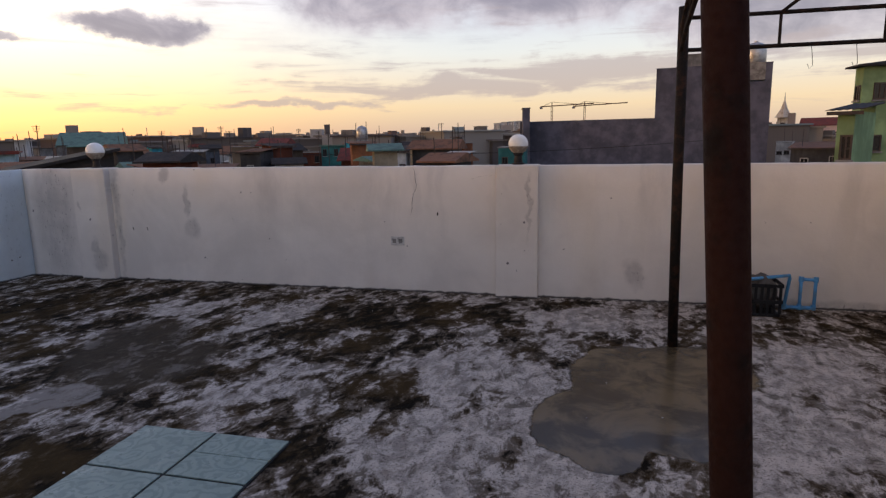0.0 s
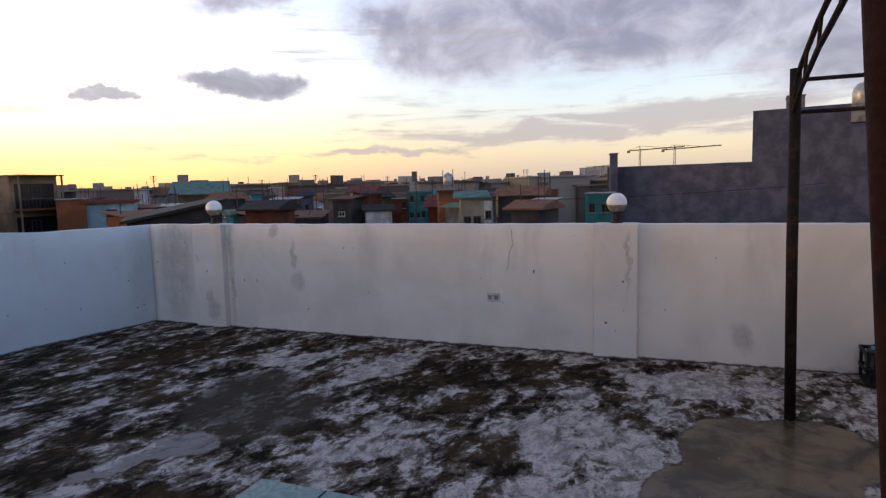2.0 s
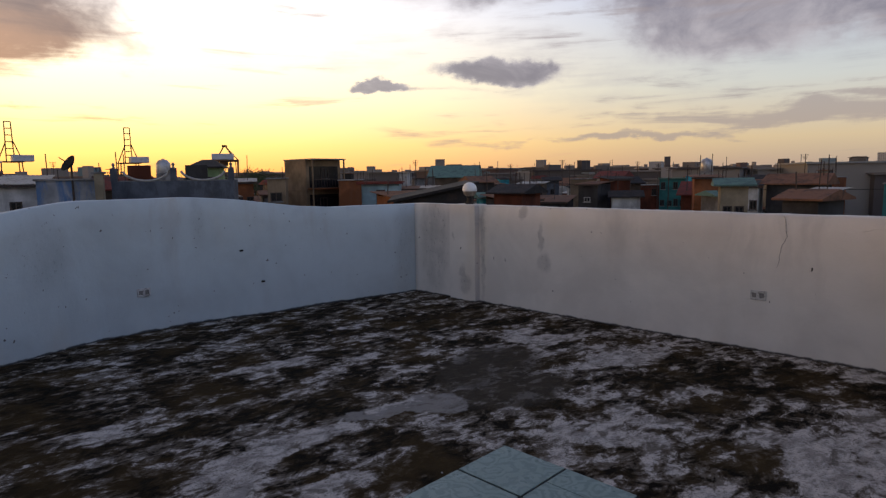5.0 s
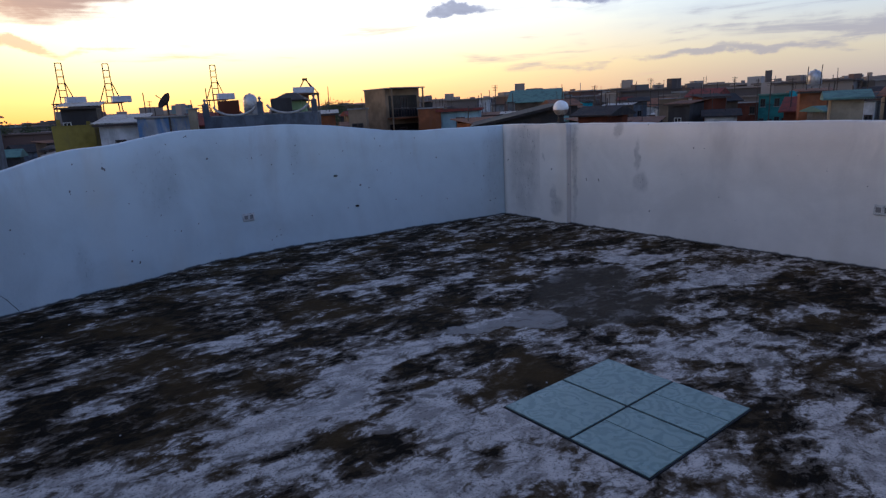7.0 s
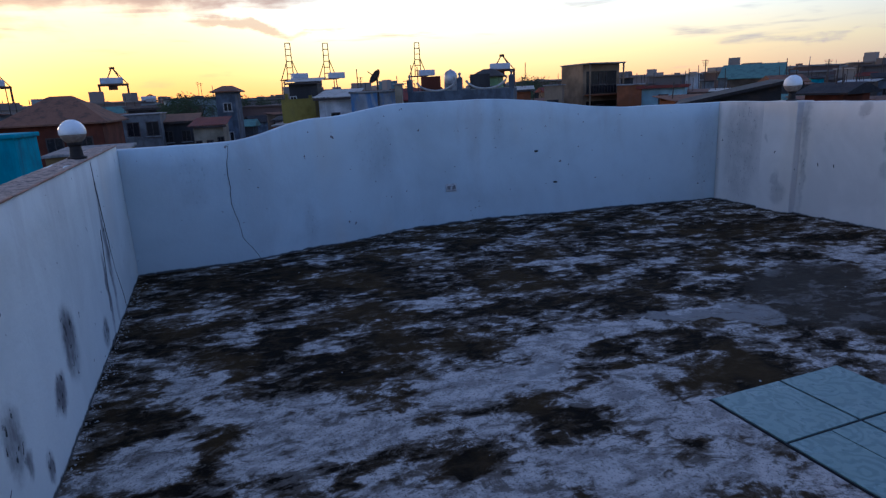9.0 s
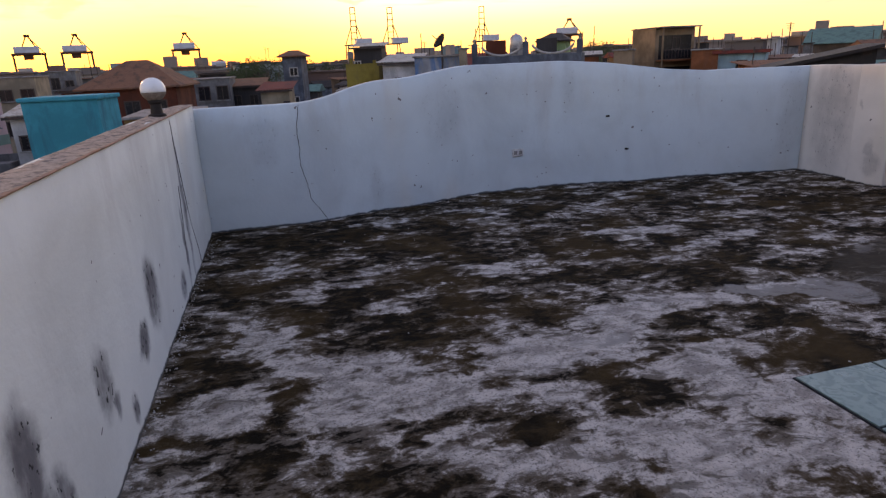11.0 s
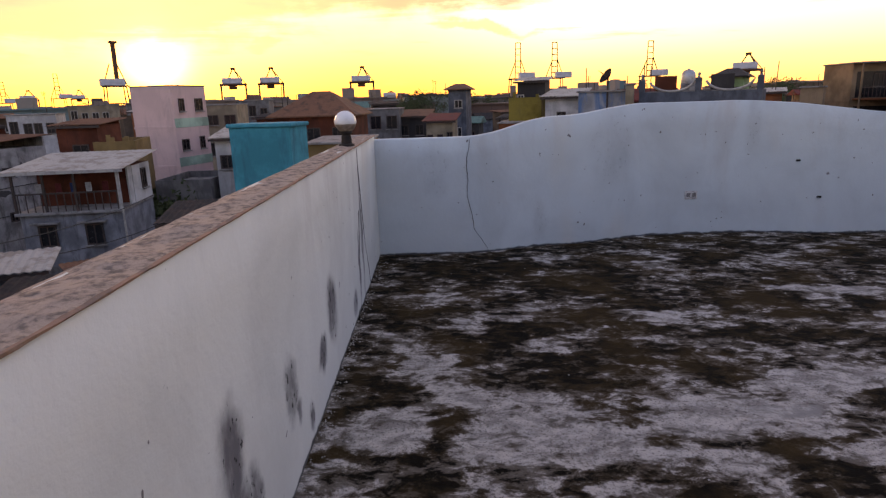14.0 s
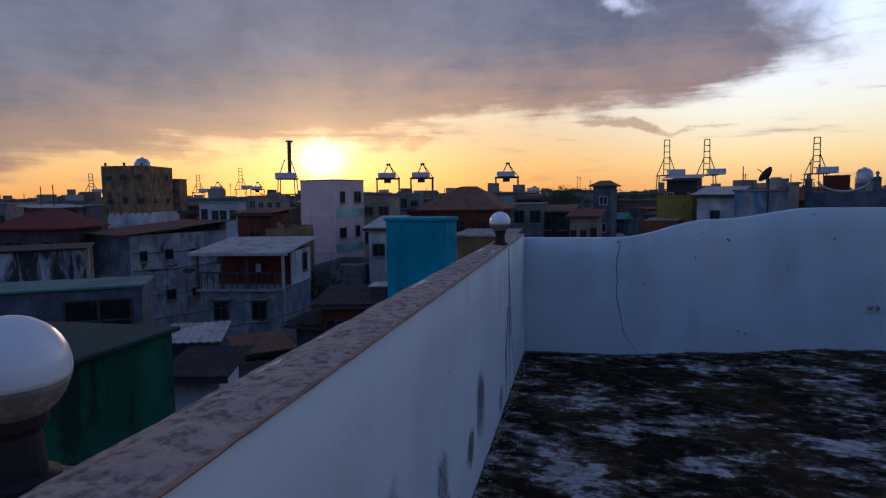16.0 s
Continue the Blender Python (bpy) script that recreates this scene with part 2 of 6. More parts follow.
DARK_PATCHES = [
    (3.05, -5.56, 0.35, 0.28, 62), (0.88, -5.86, 0.93, 0.35, 72), (4.12, -4.68, 0.19, 0.18, 78), (4.34, -1.35, 0.26, 0.31, 2), (3.93, -3.75, 0.35, 0.15, -55), (2.38, -5.14, 0.35, 0.15, -83),
    (4.98, -1.00, 0.93, 0.35, 20), (5.05, -1.75, 0.43, 0.25, 60), (5.41, -2.49, 0.30, 0.15, 1), (5.55, -2.94, 0.16, 0.09, 19), (4.19, -2.44, 0.32, 0.20, 49), (5.25, -3.35, 0.33, 0.20, 61),
    (1.49, -1.09, 0.64, 0.31, 66), (3.16, -5.66, 0.43, 0.20, 76), (2.06, -6.56, 0.38, 0.20, 115), (4.20, -5.42, 0.22, 0.18, 92), (4.24, -4.82, 0.26, 0.18, 40),
]
DARK_PATCHES_2 = [
    (3.13, -5.60, 0.37, 0.22, 70), (2.42, -6.24, 0.28, 0.22, 69), (2.41, -5.70, 0.32, 0.19, 69), (4.36, -6.09, 0.29, 0.13, 72), (4.13, -4.72, 0.24, 0.26, 71), (4.07, -3.67, 0.25, 0.14, 70),
    (2.78, -3.52, 0.23, 0.22, 68), (2.39, -4.49, 0.37, 0.18, 68), (1.17, -5.46, 0.62, 0.28, 67), (2.02, -3.91, 0.45, 0.25, 67), (3.26, -6.82, 0.15, 0.10, 70), (3.67, -4.58, 0.15, 0.10, 70),
    (4.87, -0.71, 0.79, 0.45, 10), (4.21, -2.40, 0.24, 0.23, 11), (5.38, -2.45, 0.20, 0.18, 12), (5.58, -2.92, 0.14, 0.09, 12), (5.28, -3.21, 0.18, 0.17, 12), (5.66, -0.66, 0.41, 0.29, 10),
]
PALE_PATCHES_3 = [
    (3.60, -6.04, 0.33, 0.18, 71), (3.65, -6.77, 0.19, 0.13, 71), (3.84, -6.29, 0.29, 0.08, 71), (3.91, -5.17, 0.22, 0.10, 71), (3.19, -3.99, 0.32, 0.12, 69), (3.40, -5.50, 0.19, 0.10, 70),
    (4.52, -5.19, 0.33, 0.16, 71), (4.40, -4.10, 0.25, 0.17, 71), (2.85, -0.98, 0.39, 0.20, 10), (5.76, -1.87, 0.44, 0.27, 11), (5.95, -3.01, 0.35, 0.31, 12), (6.64, -0.66, 0.48, 0.27, 11),
    (6.54, -3.21, 0.21, 0.18, 12), (8.12, -1.40, 0.34, 0.33, 11), (7.74, -2.74, 0.24, 0.28, 12),
]
WET_PATCHES = [(6.98, -2.0, 0.50, 0.72, 5), (7.25, -1.75, 0.46, 0.52, 0), (6.68, -2.62, 0.38, 0.46, -10), (6.72, -2.95, 0.20, 0.26, 0), (7.1, -2.6, 0.32, 0.40, 0)]
DRY_PUDDLE = [(3.15, -2.05, 0.50, 0.85, 20), (3.62, -2.35, 0.42, 0.62, -10)]
SMOOTH_PATCH = [(3.40, -2.98, 0.20, 0.26, -40), (3.24, -3.32, 0.10, 0.34, -20), (3.57, -4.72, 0.09, 0.20, 0)]


def floor_material():
    m, N, b = material("mossy_concrete", 0.9)
    p = position(N)
    w = wobbled(N, p, 2.4, 0.22)
    fw = flattened(N, w)
    turned = N.scaled(w, 1, 1, 1, 0.06)
    plain = N.scaled(p, 1, 1, 1, 0.06)
    big = N.noise(p, 0.75, 3, 0.5, 0.3)
    mid = N.noise(N.scaled(turned, 1.45, 0.85, 1), 2.3, 8, 0.66, 0.3)
    fine = N.noise(N.scaled(plain, 1.35, 0.85, 1), 8.0, 8, 0.72, 0.4)
    clump = N.noise(N.scaled(plain, 1.25, 0.8, 1), 5.0, 6, 0.68, 0.8)
    grit = N.noise(p, 60.0, 4, 0.75)
    h = N.math("ADD", N.math("MULTIPLY", mid, 0.58), N.math("ADD", N.math("MULTIPLY", big, 0.06), N.math("MULTIPLY", fine, 0.46)))
    wear = N.add("ShaderNodeAttribute", attribute_name="wear").outputs["Fac"]
    h = N.math("ADD", h, N.math("MULTIPLY", wear, 0.088))
    sep = N.add("ShaderNodeSeparateXYZ")
    N.put(sep.inputs[0], p)
    h = N.math("ADD", h, N.step(sep.outputs[0], 1.0, 6.5, -0.018, 0.026))
    # black moss, brown film, pale worn cement
    moss = N.mix(N.step(fine, 0.42, 0.66), (0.0095, 0.0075, 0.005), (0.055, 0.038, 0.018))
    film = N.mix(N.step(clump, 0.40, 0.62), (0.055, 0.040, 0.024), (0.150, 0.126, 0.100))
    pale = N.mix(N.step(fine, 0.40, 0.62), (0.30, 0.27, 0.24), (0.60, 0.55, 0.495))
    pale = N.mix(N.math("MULTIPLY", N.step(clump, 0.545, 0.63), 0.72), pale, (0.085, 0.070, 0.052))
    pale = N.mix(N.math("MULTIPLY", N.step(grit, 0.53, 0.63), 0.7), pale, (0.07, 0.063, 0.055))
    c = N.mix(N.step(h, 0.498, 0.552), moss, film)
    c = N.mix(N.step(h, 0.548, 0.622), c, pale)
    rusty = N.noise(p, 1.6, 4, 0.6)
    c = N.mix(N.math("MULTIPLY", N.math("MULTIPLY", N.step(rusty, 0.46, 0.62), N.step(h, 0.62, 0.50)), 0.5), c, (0.075, 0.048, 0.018))
    brown = N.mix(N.step(N.noise(p, 3.4, 5, 0.62, 0.5), 0.38, 0.62), (0.050, 0.038, 0.022), (0.150, 0.112, 0.062))
    wet = N.step(blobs(N, p, WET_PATCHES, flattened(N, wobbled(N, p, 2.6, 0.26))), 0.30, 0.46)
    dry = N.step(blobs(N, p, DRY_PUDDLE, fw, 1.25, 0.45), 0.1, 0.9)
    smooth = N.step(blobs(N, p, SMOOTH_PATCH, flattened(N, wobbled(N, p, 3.5, 0.34)), 1.2, 0.7), 0.2, 0.8)
    c = N.mix(N.math("MULTIPLY", dry, 0.82), c, N.mix(clump, (0.012, 0.010, 0.006), (0.060, 0.044, 0.026)))
    c = N.mix(N.math("MULTIPLY", smooth, N.step(fine, 0.62, 0.45, 0.25, 0.8)), c, N.mix(fine, (0.25, 0.235, 0.21), (0.42, 0.39, 0.36)))
    c = N.mix(wet, c, brown)
    N.put(b.inputs["Base Color"], c)
    N.put(b.inputs["Roughness"], N.math("SUBTRACT", N.step(h, 0.4, 0.6, 0.8, 0.95), N.math("ADD", N.math("MULTIPLY", wet, 0.72), N.math("MULTIPLY", dry, 0.2))))
    N.put(b.inputs["Specular IOR Level"], N.math("ADD", 0.05, N.math("ADD", N.math("MULTIPLY", wet, 0.16), N.math("MULTIPLY", dry, 0.04))))
    calm = N.math("SUBTRACT", 1.0, N.math("MAXIMUM", N.math("MULTIPLY", wet, 0.985), N.math("MULTIPLY", dry, 0.8)))
    relief = N.math("MULTIPLY", N.math("ADD", N.math("ADD", h, N.math("MULTIPLY", clump, -0.15)), N.math("MULTIPLY", grit, 0.25)), calm)
    N.put(b.inputs["Normal"], N.bump(relief, 1.0, 0.035))
    return m


def plaster_material(name, spots, plane, tint=(0.60, 0.59, 0.575), strength=0.5):
    """White-washed parapet plaster with rain streaks, blots of damp and of painted shade, and grime along the foot."""
    m, N, b = material(name, 0.85)
    b.inputs["Specular IOR Level"].default_value = 0.2
    p = position(N)
    sep = N.add("ShaderNodeSeparateXYZ")
    N.put(sep.inputs[0], p)
    q = N.add("ShaderNodeCombineXYZ")
    N.put(q.inputs[0], sep.outputs[plane])
    N.put(q.inputs[1], sep.outputs[2])
    run = N.noise(N.scaled(wobbled(N, p, 1.5, 0.25), 2.6, 2.6, 0.45), 1.0, 6, 0.62)
    blot = N.noise(p, 1.1, 5, 0.6, 0.3)
    fine = N.noise(p, 26.0, 4, 0.7)
    c = N.mix(N.step(blot, 0.35, 0.7), tint, tuple(v * 0.84 for v in tint))
    top = N.step(sep.outputs[2], 0.35, 1.3, 0.25, 1.0)
    c = N.mix(N.math("MULTIPLY", N.math("MULTIPLY", N.step(run, 0.50, 0.72), top), 0.42), c, (0.40, 0.385, 0.37))
    yellow = N.noise(N.scaled(p, 1.3, 1.3, 0.4), 1.0, 3, 0.5)
    c = N.mix(N.math("MULTIPLY", N.step(yellow, 0.55, 0.75), 0.30), c, (0.62, 0.54, 0.42))
    if spots:
        w = wobbled(N, q.outputs[0], 6.0, 0.17)
        s = blobs(N, p, spots, flattened(N, w), 1.35, 0.45)
        s = N.math("MULTIPLY", s, N.step(N.noise(N.scaled(p, 1, 1, 0.5), 6.0, 5, 0.65), 0.30, 0.62, 0.45, 1.0))
        c = N.mix(N.math("MULTIPLY", s, strength), c, (0.15, 0.145, 0.15))
        bits = N.noise(N.scaled(p, 1, 1, 0.6), 34.0, 3, 0.6)
        c = N.mix(N.math("MULTIPLY", N.math("MULTIPLY", N.step(bits, 0.60, 0.66), N.step(s, 0.25, 0.6)), strength), c, (0.03, 0.03, 0.03))
    edge = N.noise(p, 7.0, 5, 0.7)
    foot = N.step(N.math("ADD", sep.outputs[2], N.math("MULTIPLY", edge, -0.06)), -0.004, -0.022)
    c = N.mix(N.math("MULTIPLY", foot, 0.9), c, (0.022, 0.020, 0.019))
    speck = N.noise(p, 16.0, 2, 0.5)
    c = N.mix(N.step(speck, 0.735, 0.76), c, (0.16, 0.15, 0.15))
    N.put(b.inputs["Base Color"], c)
    N.put(b.inputs["Normal"], N.bump(N.math("ADD", N.math("MULTIPLY", blot, 1.5), N.math("MULTIPLY", fine, 0.25)), 0.45, 0.02))
    return m


floor_material()
# Strips at 1.30 and 6.02 paint the shadow lines of the pilasters.
plaster_material("plaster_north", [(1.06, 0.24, 0.10, 0.14, 0), (1.02, 0.40, 0.06, 0.10, 0), (0.86, 0.86, 0.02, 0.06, 0), (2.27, 0.62, 0.10, 0.12, 0), (2.22, 0.92, 0.04, 0.16, 0), (1.30, 0.7, 0.045, 0.75, 0),
                                   # 0.40 here and -0.2 on the west wall darken their shared corner.
                                   (7.00, 0.26, 0.08, 0.15, 15), (1.95, 1.22, 0.06, 0.10, 0), (0.40, 0.75, 0.28, 0.8, 0), (8.6, 0.02, 1.1, 0.06, 0), (6.02, 0.9, 0.02, 0.3, 0)], 0, (0.70, 0.66, 0.61), 0.42)
# Slightly cyan whitewash, tinted darker and bluer to hold this wall's shade.
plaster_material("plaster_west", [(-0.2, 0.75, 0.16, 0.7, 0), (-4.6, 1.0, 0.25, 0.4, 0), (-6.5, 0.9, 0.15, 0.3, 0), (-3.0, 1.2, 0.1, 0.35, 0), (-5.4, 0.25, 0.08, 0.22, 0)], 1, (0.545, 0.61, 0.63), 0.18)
plaster_material("plaster_south", [(2.99, 0.43, 0.15, 0.20, -10), (3.34, 0.30, 0.10, 0.10, 0), (4.02, 0.42, 0.10, 0.13, -10), (3.92, 0.28, 0.05, 0.07, 0), (3.68, 0.13, 0.06, 0.07, 0),
                                   (4.73, 0.54, 0.11, 0.20, 0), (4.72, 0.31, 0.13, 0.18, 0), (4.55, 0.32, 0.07, 0.13, 0), (4.90, 0.22, 0.14, 0.12, 0), (2.07, 0.15, 0.10, 0.10, 0), (1.5, 0.6, 0.06, 0.6, 0), (1.75, 0.3, 0.05, 0.3, 0)], 0, (0.68, 0.70, 0.66), 1.0)


def simple(name, colour, rough=0.6, metal=0.0, second=None, scale=8.0, bump=0.2, lo=0.45, hi=0.65, spec=0.15):
    m, N, b = material(name, rough, metal)
    b.inputs["Specular IOR Level"].default_value = spec
    p = position(N)
    n = N.noise(p, scale, 6, 0.65, 0.2)
    g = N.noise(p, scale * 7, 3, 0.6)
    c = N.mix(N.step(n, lo, hi), colour, second or tuple(v * 0.7 for v in colour))
    c = N.mix(N.math("MULTIPLY", N.step(g, 0.55, 0.7), 0.3), c, tuple(v * 0.6 for v in colour))
    N.put(b.inputs["Base Color"], c)
    N.put(b.inputs["Roughness"], N.step(g, 0.3, 0.7, max(rough - 0.1, 0.02), min(rough + 0.1, 1)))
    N.put(b.inputs["Normal"], N.bump(N.math("ADD", n, N.math("MULTIPLY", g, 0.3)), bump, 0.01))
    return m


simple("coping_crust", (0.44, 0.345, 0.275), 0.95, 0, (0.15, 0.125, 0.11), 30.0, 1.0, 0.42, 0.66)
simple("coping_edge", (0.36, 0.22, 0.15), 0.9, 0, (0.20, 0.15, 0.12), 9.0, 0.5)
simple("crack_dark", (0.10, 0.095, 0.09), 0.95)
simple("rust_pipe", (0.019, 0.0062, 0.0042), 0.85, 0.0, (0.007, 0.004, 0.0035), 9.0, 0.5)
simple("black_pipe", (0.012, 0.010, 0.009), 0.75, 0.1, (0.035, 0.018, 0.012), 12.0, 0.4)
simple("blue_pvc", (0.10, 0.33, 0.62), 0.45, 0, (0.12, 0.26, 0.42), 10.0, 0.1)
simple("black_plastic", (0.015, 0.016, 0.018), 0.5)
simple("globe_white", (0.80, 0.80, 0.78), 0.22, 0, (0.70, 0.70, 0.67), 5.0, 0.03, spec=0.5)
simple("globe_dirt", (0.20, 0.16, 0.12), 0.55, 0, (0.33, 0.28, 0.22), 22.0, 0.1)
simple("lamp_neck", (0.03, 0.026, 0.024), 0.6)
simple("socket_plate", (0.55, 0.54, 0.52), 0.5, 0, (0.30, 0.29, 0.28), 30.0, 0.2)
simple("outlet_grey", (0.22, 0.21, 0.20), 0.6, 0, (0.12, 0.115, 0.11), 30.0, 0.2)
simple("wire", (0.03, 0.03, 0.03), 0.5)


def tile_material():
    m, N, b = material("green_tile", 0.35)
    b.inputs["Specular IOR Level"].default_value = 0.3
    p = position(N)
    v = N.add("ShaderNodeTexVoronoi", feature="F1")
    N.put(v.inputs["Vector"], wobbled(N, p, 5.0, 0.22))
    v.inputs["Scale"].default_value = 6.0
    rings = N.math("SINE", N.math("MULTIPLY", v.outputs["Distance"], 26.0))
    n = N.noise(p, 11.0, 4, 0.6)
    c = N.mix(N.step(rings, -0.4, 0.9), (0.21, 0.285, 0.255), (0.15, 0.215, 0.195))
    c = N.mix(N.math("MULTIPLY", N.step(n, 0.5, 0.7), 0.5), c, (0.23, 0.30, 0.27))
    c = N.mix(N.math("MULTIPLY", N.step(N.noise(p, 3.0, 5, 0.6), 0.58, 0.75), 0.35), c, (0.20, 0.24, 0.21))
    N.put(b.inputs["Base Color"], c)
    N.put(b.inputs["Roughness"], N.step(n, 0.3, 0.7, 0.25, 0.5))
    N.put(b.inputs["Normal"], N.bump(n, 0.03, 0.01))


tile_material()

# ---- building helpers ----


def mesh_of(bm, name, mat, smooth=False):
    me = bpy.data.meshes.new(name)
    bm.normal_update()
    bm.to_mesh(me)
    bm.free()
    for m in mat if isinstance(mat, (list, tuple)) else [mat]:
        me.materials.append(MATS[m])
    if smooth:
        for f in me.polygons:
            f.use_smooth = True
    return me


def part(name, bm, mat, parent, label="", smooth=False):
    ob = new(name, mesh_of(bm, name, mat, smooth))
    ob.parent = parent
    if label:
        tagged(ob, label)
    return ob


def thing(name, label, category, m=None, group="", kind=""):
    ob = new(name)
    ob.empty_display_size = 0.1
    if m is not None:
        ob.matrix_basis = m
    return tagged(ob, label, category, group, kind)


def box(bm, x0, x1, y0, y1, z0, z1, bevel=0.0, mat=0):
    g = bmesh.ops.create_cube(bm, size=1)
    vs = g["verts"]
    for v in vs:
        v.co = ((x0 + x1) / 2 + v.co.x * (x1 - x0), (y0 + y1) / 2 + v.co.y * (y1 - y0), (z0 + z1) / 2 + v.co.z * (z1 - z0))
    fs = {f for v in vs for f in v.link_faces}
    for f in fs:
        f.material_index = mat
    if bevel:
        bmesh.ops.bevel(bm, geom=list({e for v in vs for e in v.link_edges}), offset=bevel, segments=2, affect="EDGES", profile=0.5)
    return bm


def boxes(*dims, bevel=0.0):
    bm = bmesh.new()
    for d in dims:
        box(bm, *d, bevel=bevel)
    return bm


def tube(bm, points, radius, sides=10, radii=None):
    """A round bar along a line of points, closed at both ends."""
    pts = [Vector(p) for p in points]
    rings = []
    for i, p in enumerate(pts):
        d = (pts[min(i + 1, len(pts) - 1)] - pts[max(i - 1, 0)]).normalized()
        u = d.cross(Vector((0, 0, 1)) if abs(d.z) < 0.9 else Vector((1, 0, 0))).normalized()
        w = d.cross(u)
        r = radii[i] if radii else radius
        rings.append([bm.verts.new(p + (u * math.cos(a) + w * math.sin(a)) * r) for a in (2 * math.pi * k / sides for k in range(sides))])
    for a, b in zip(rings, rings[1:]):
        for k in range(sides):
            bm.faces.new((a[k], a[(k + 1) % sides], b[(k + 1) % sides], b[k]))
    bm.faces.new(rings[0])
    bm.faces.new(rings[-1][::-1])
    bmesh.ops.recalc_face_normals(bm, faces=bm.faces)
    return bm


def lathe(bm, profile, sides=28):
    rings = [[bm.verts.new((r * math.cos(a), r * math.sin(a), z)) for a in (2 * math.pi * k / sides for k in range(sides))] for r, z in profile]
    for a, b in zip(rings, rings[1:]):
        for k in range(sides):
            bm.faces.new((a[k], a[(k + 1) % sides], b[(k + 1) % sides], b[k]))
    bm.faces.new(rings[0][::-1])
    bm.faces.new(rings[-1])
    return bm


# ---- the roof terrace ----
EAST = 13.0


def wear_value(x, y):
    """How worn (+) or mossy (-) the deck is at a place, from its patches with wandering edges."""
    v = noise.noise_vector((x * 2.3, y * 2.3, 0.5)) * 0.10 + noise.noise_vector((x * 6.0, y * 6.0, 3.5)) * 0.05
    x, y = x + v.x, y + v.y
    out = 0.0
    for sign, lists in ((1.0, (PALE_PATCHES, PALE_PATCHES_2, PALE_PATCHES_3)), (-1.0, (DARK_PATCHES, DARK_PATCHES_2))):
        best = 0.0
        for spots in lists:
            for cx, cy, rx, ry, turn in spots:
                if abs(x - cx) + abs(y - cy) > 2.2:
                    continue
                a = radians(turn)
                dx, dy = x - cx, y - cy
                r = math.hypot((dx * math.cos(a) + dy * math.sin(a)) / rx, (dy * math.cos(a) - dx * math.sin(a)) / ry)
                k = max(0.0, min(1.0, (1.35 - r) / 0.75))
                best = max(best, k * k * (3 - 2 * k))
        out += (1.0 if sign > 0 else -0.62) * best
    return out


def deck():
    nx, ny = 300, 170
    x0, x1, y0, y1 = -0.9, EAST + 0.2, -7.3, 0.25
    verts, faces, wear = [], [], []
    for j in range(ny + 1):
        for i in range(nx + 1):
            x, y = x0 + (x1 - x0) * i / nx, y0 + (y1 - y0) * j / ny
            verts.append((x, y, 0.0))
            wear.append(wear_value(x, y) if -0.8 < x < 9.5 else 0.0)
    for j in range(ny):
        for i in range(nx):
            a = j * (nx + 1) + i
            faces.append((a, a + 1, a + nx + 2, a + nx + 1))
    n = len(verts)
    verts += [(x0, y0, -0.2), (x1, y0, -0.2), (x1, y1, -0.2), (x0, y1, -0.2)]
    faces.append((n + 3, n + 2, n + 1, n))
    rim = [(list(range(nx + 1)), n, n + 1), ([(nx + 1) * k + nx for k in range(ny + 1)], n + 1, n + 2),
           ([(nx + 1) * ny + nx - k for k in range(nx + 1)], n + 2, n + 3), ([(nx + 1) * (ny - k) for k in range(ny + 1)], n + 3, n)]
    for line, a, b in rim:
        faces.append(tuple([a, b] + line[::-1]))
    me = bpy.data.meshes.new("floor")
    me.from_pydata(verts, [], faces)
    at = me.attributes.new("wear", "FLOAT", "POINT")
    at.data.foreach_set("value", wear + [0.0] * 4)
    me.materials.append(MATS["mossy_concrete"])
    return me


floor = new("floor", deck())
tagged(floor, "mossy weathered concrete roof deck with white worn patches", "floor", kind="structure")


def bump_line(points, t):
    """Smooth value along a list of (position, value)."""
    for (a, va), (b, vb) in zip(points, points[1:]):
        if t <= b:
            k = max(0.0, min(1.0, (t - a) / (b - a)))
            k = k * k * (3 - 2 * k)
            return va + (vb - va) * k
    return points[-1][1]


WEST_PLAN = [(-7.28, 0.11), (-6.2, 0.12), (-5.2, -0.13), (-4.0, -0.45), (-3.2, -0.47), (-2.0, -0.27), (0.2, 0.0)]
WEST_TOP = [(-7.28, 1.20), (-6.2, 1.20), (-5.2, 1.37), (-4.2, 1.47), (-3.2, 1.47), (-1.2, 1.285), (0.2, 1.28)]


def west_wall():
    bm = bmesh.new()
    rows = []
    n = 120
    for i in range(n + 1):
        y = -7.28 + 7.46 * i / n
        x, top = bump_line(WEST_PLAN, y), bump_line(WEST_TOP, y)
        top += 0.006 * noise.noise((0, y * 3, 0))
        prof = [(x, 0.0)] + [(x + 0.006 * noise.noise((y * 1.5, k * 0.3, 2)), top * k / 6) for k in range(1, 6)] + [(x, top - 0.012), (x - 0.012, top), (x - 0.138, top), (x - 0.15, top - 0.012), (x - 0.15, -0.2), (x, -0.2)]
        rows.append([bm.verts.new((px, y, pz)) for px, pz in prof])
    for a, b in zip(rows, rows[1:]):
        for k in range(len(a)):
            bm.faces.new((a[k], b[k], b[(k + 1) % len(a)], a[(k + 1) % len(a)]))
    bm.faces.new(rows[0])
    bm.faces.new(rows[-1][::-1])
    bmesh.ops.recalc_face_normals(bm, faces=bm.faces)
    return bm


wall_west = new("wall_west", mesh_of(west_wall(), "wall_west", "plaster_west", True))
tagged(wall_west, "white plastered parapet wall with a wavy top edge", "wall", kind="structure")


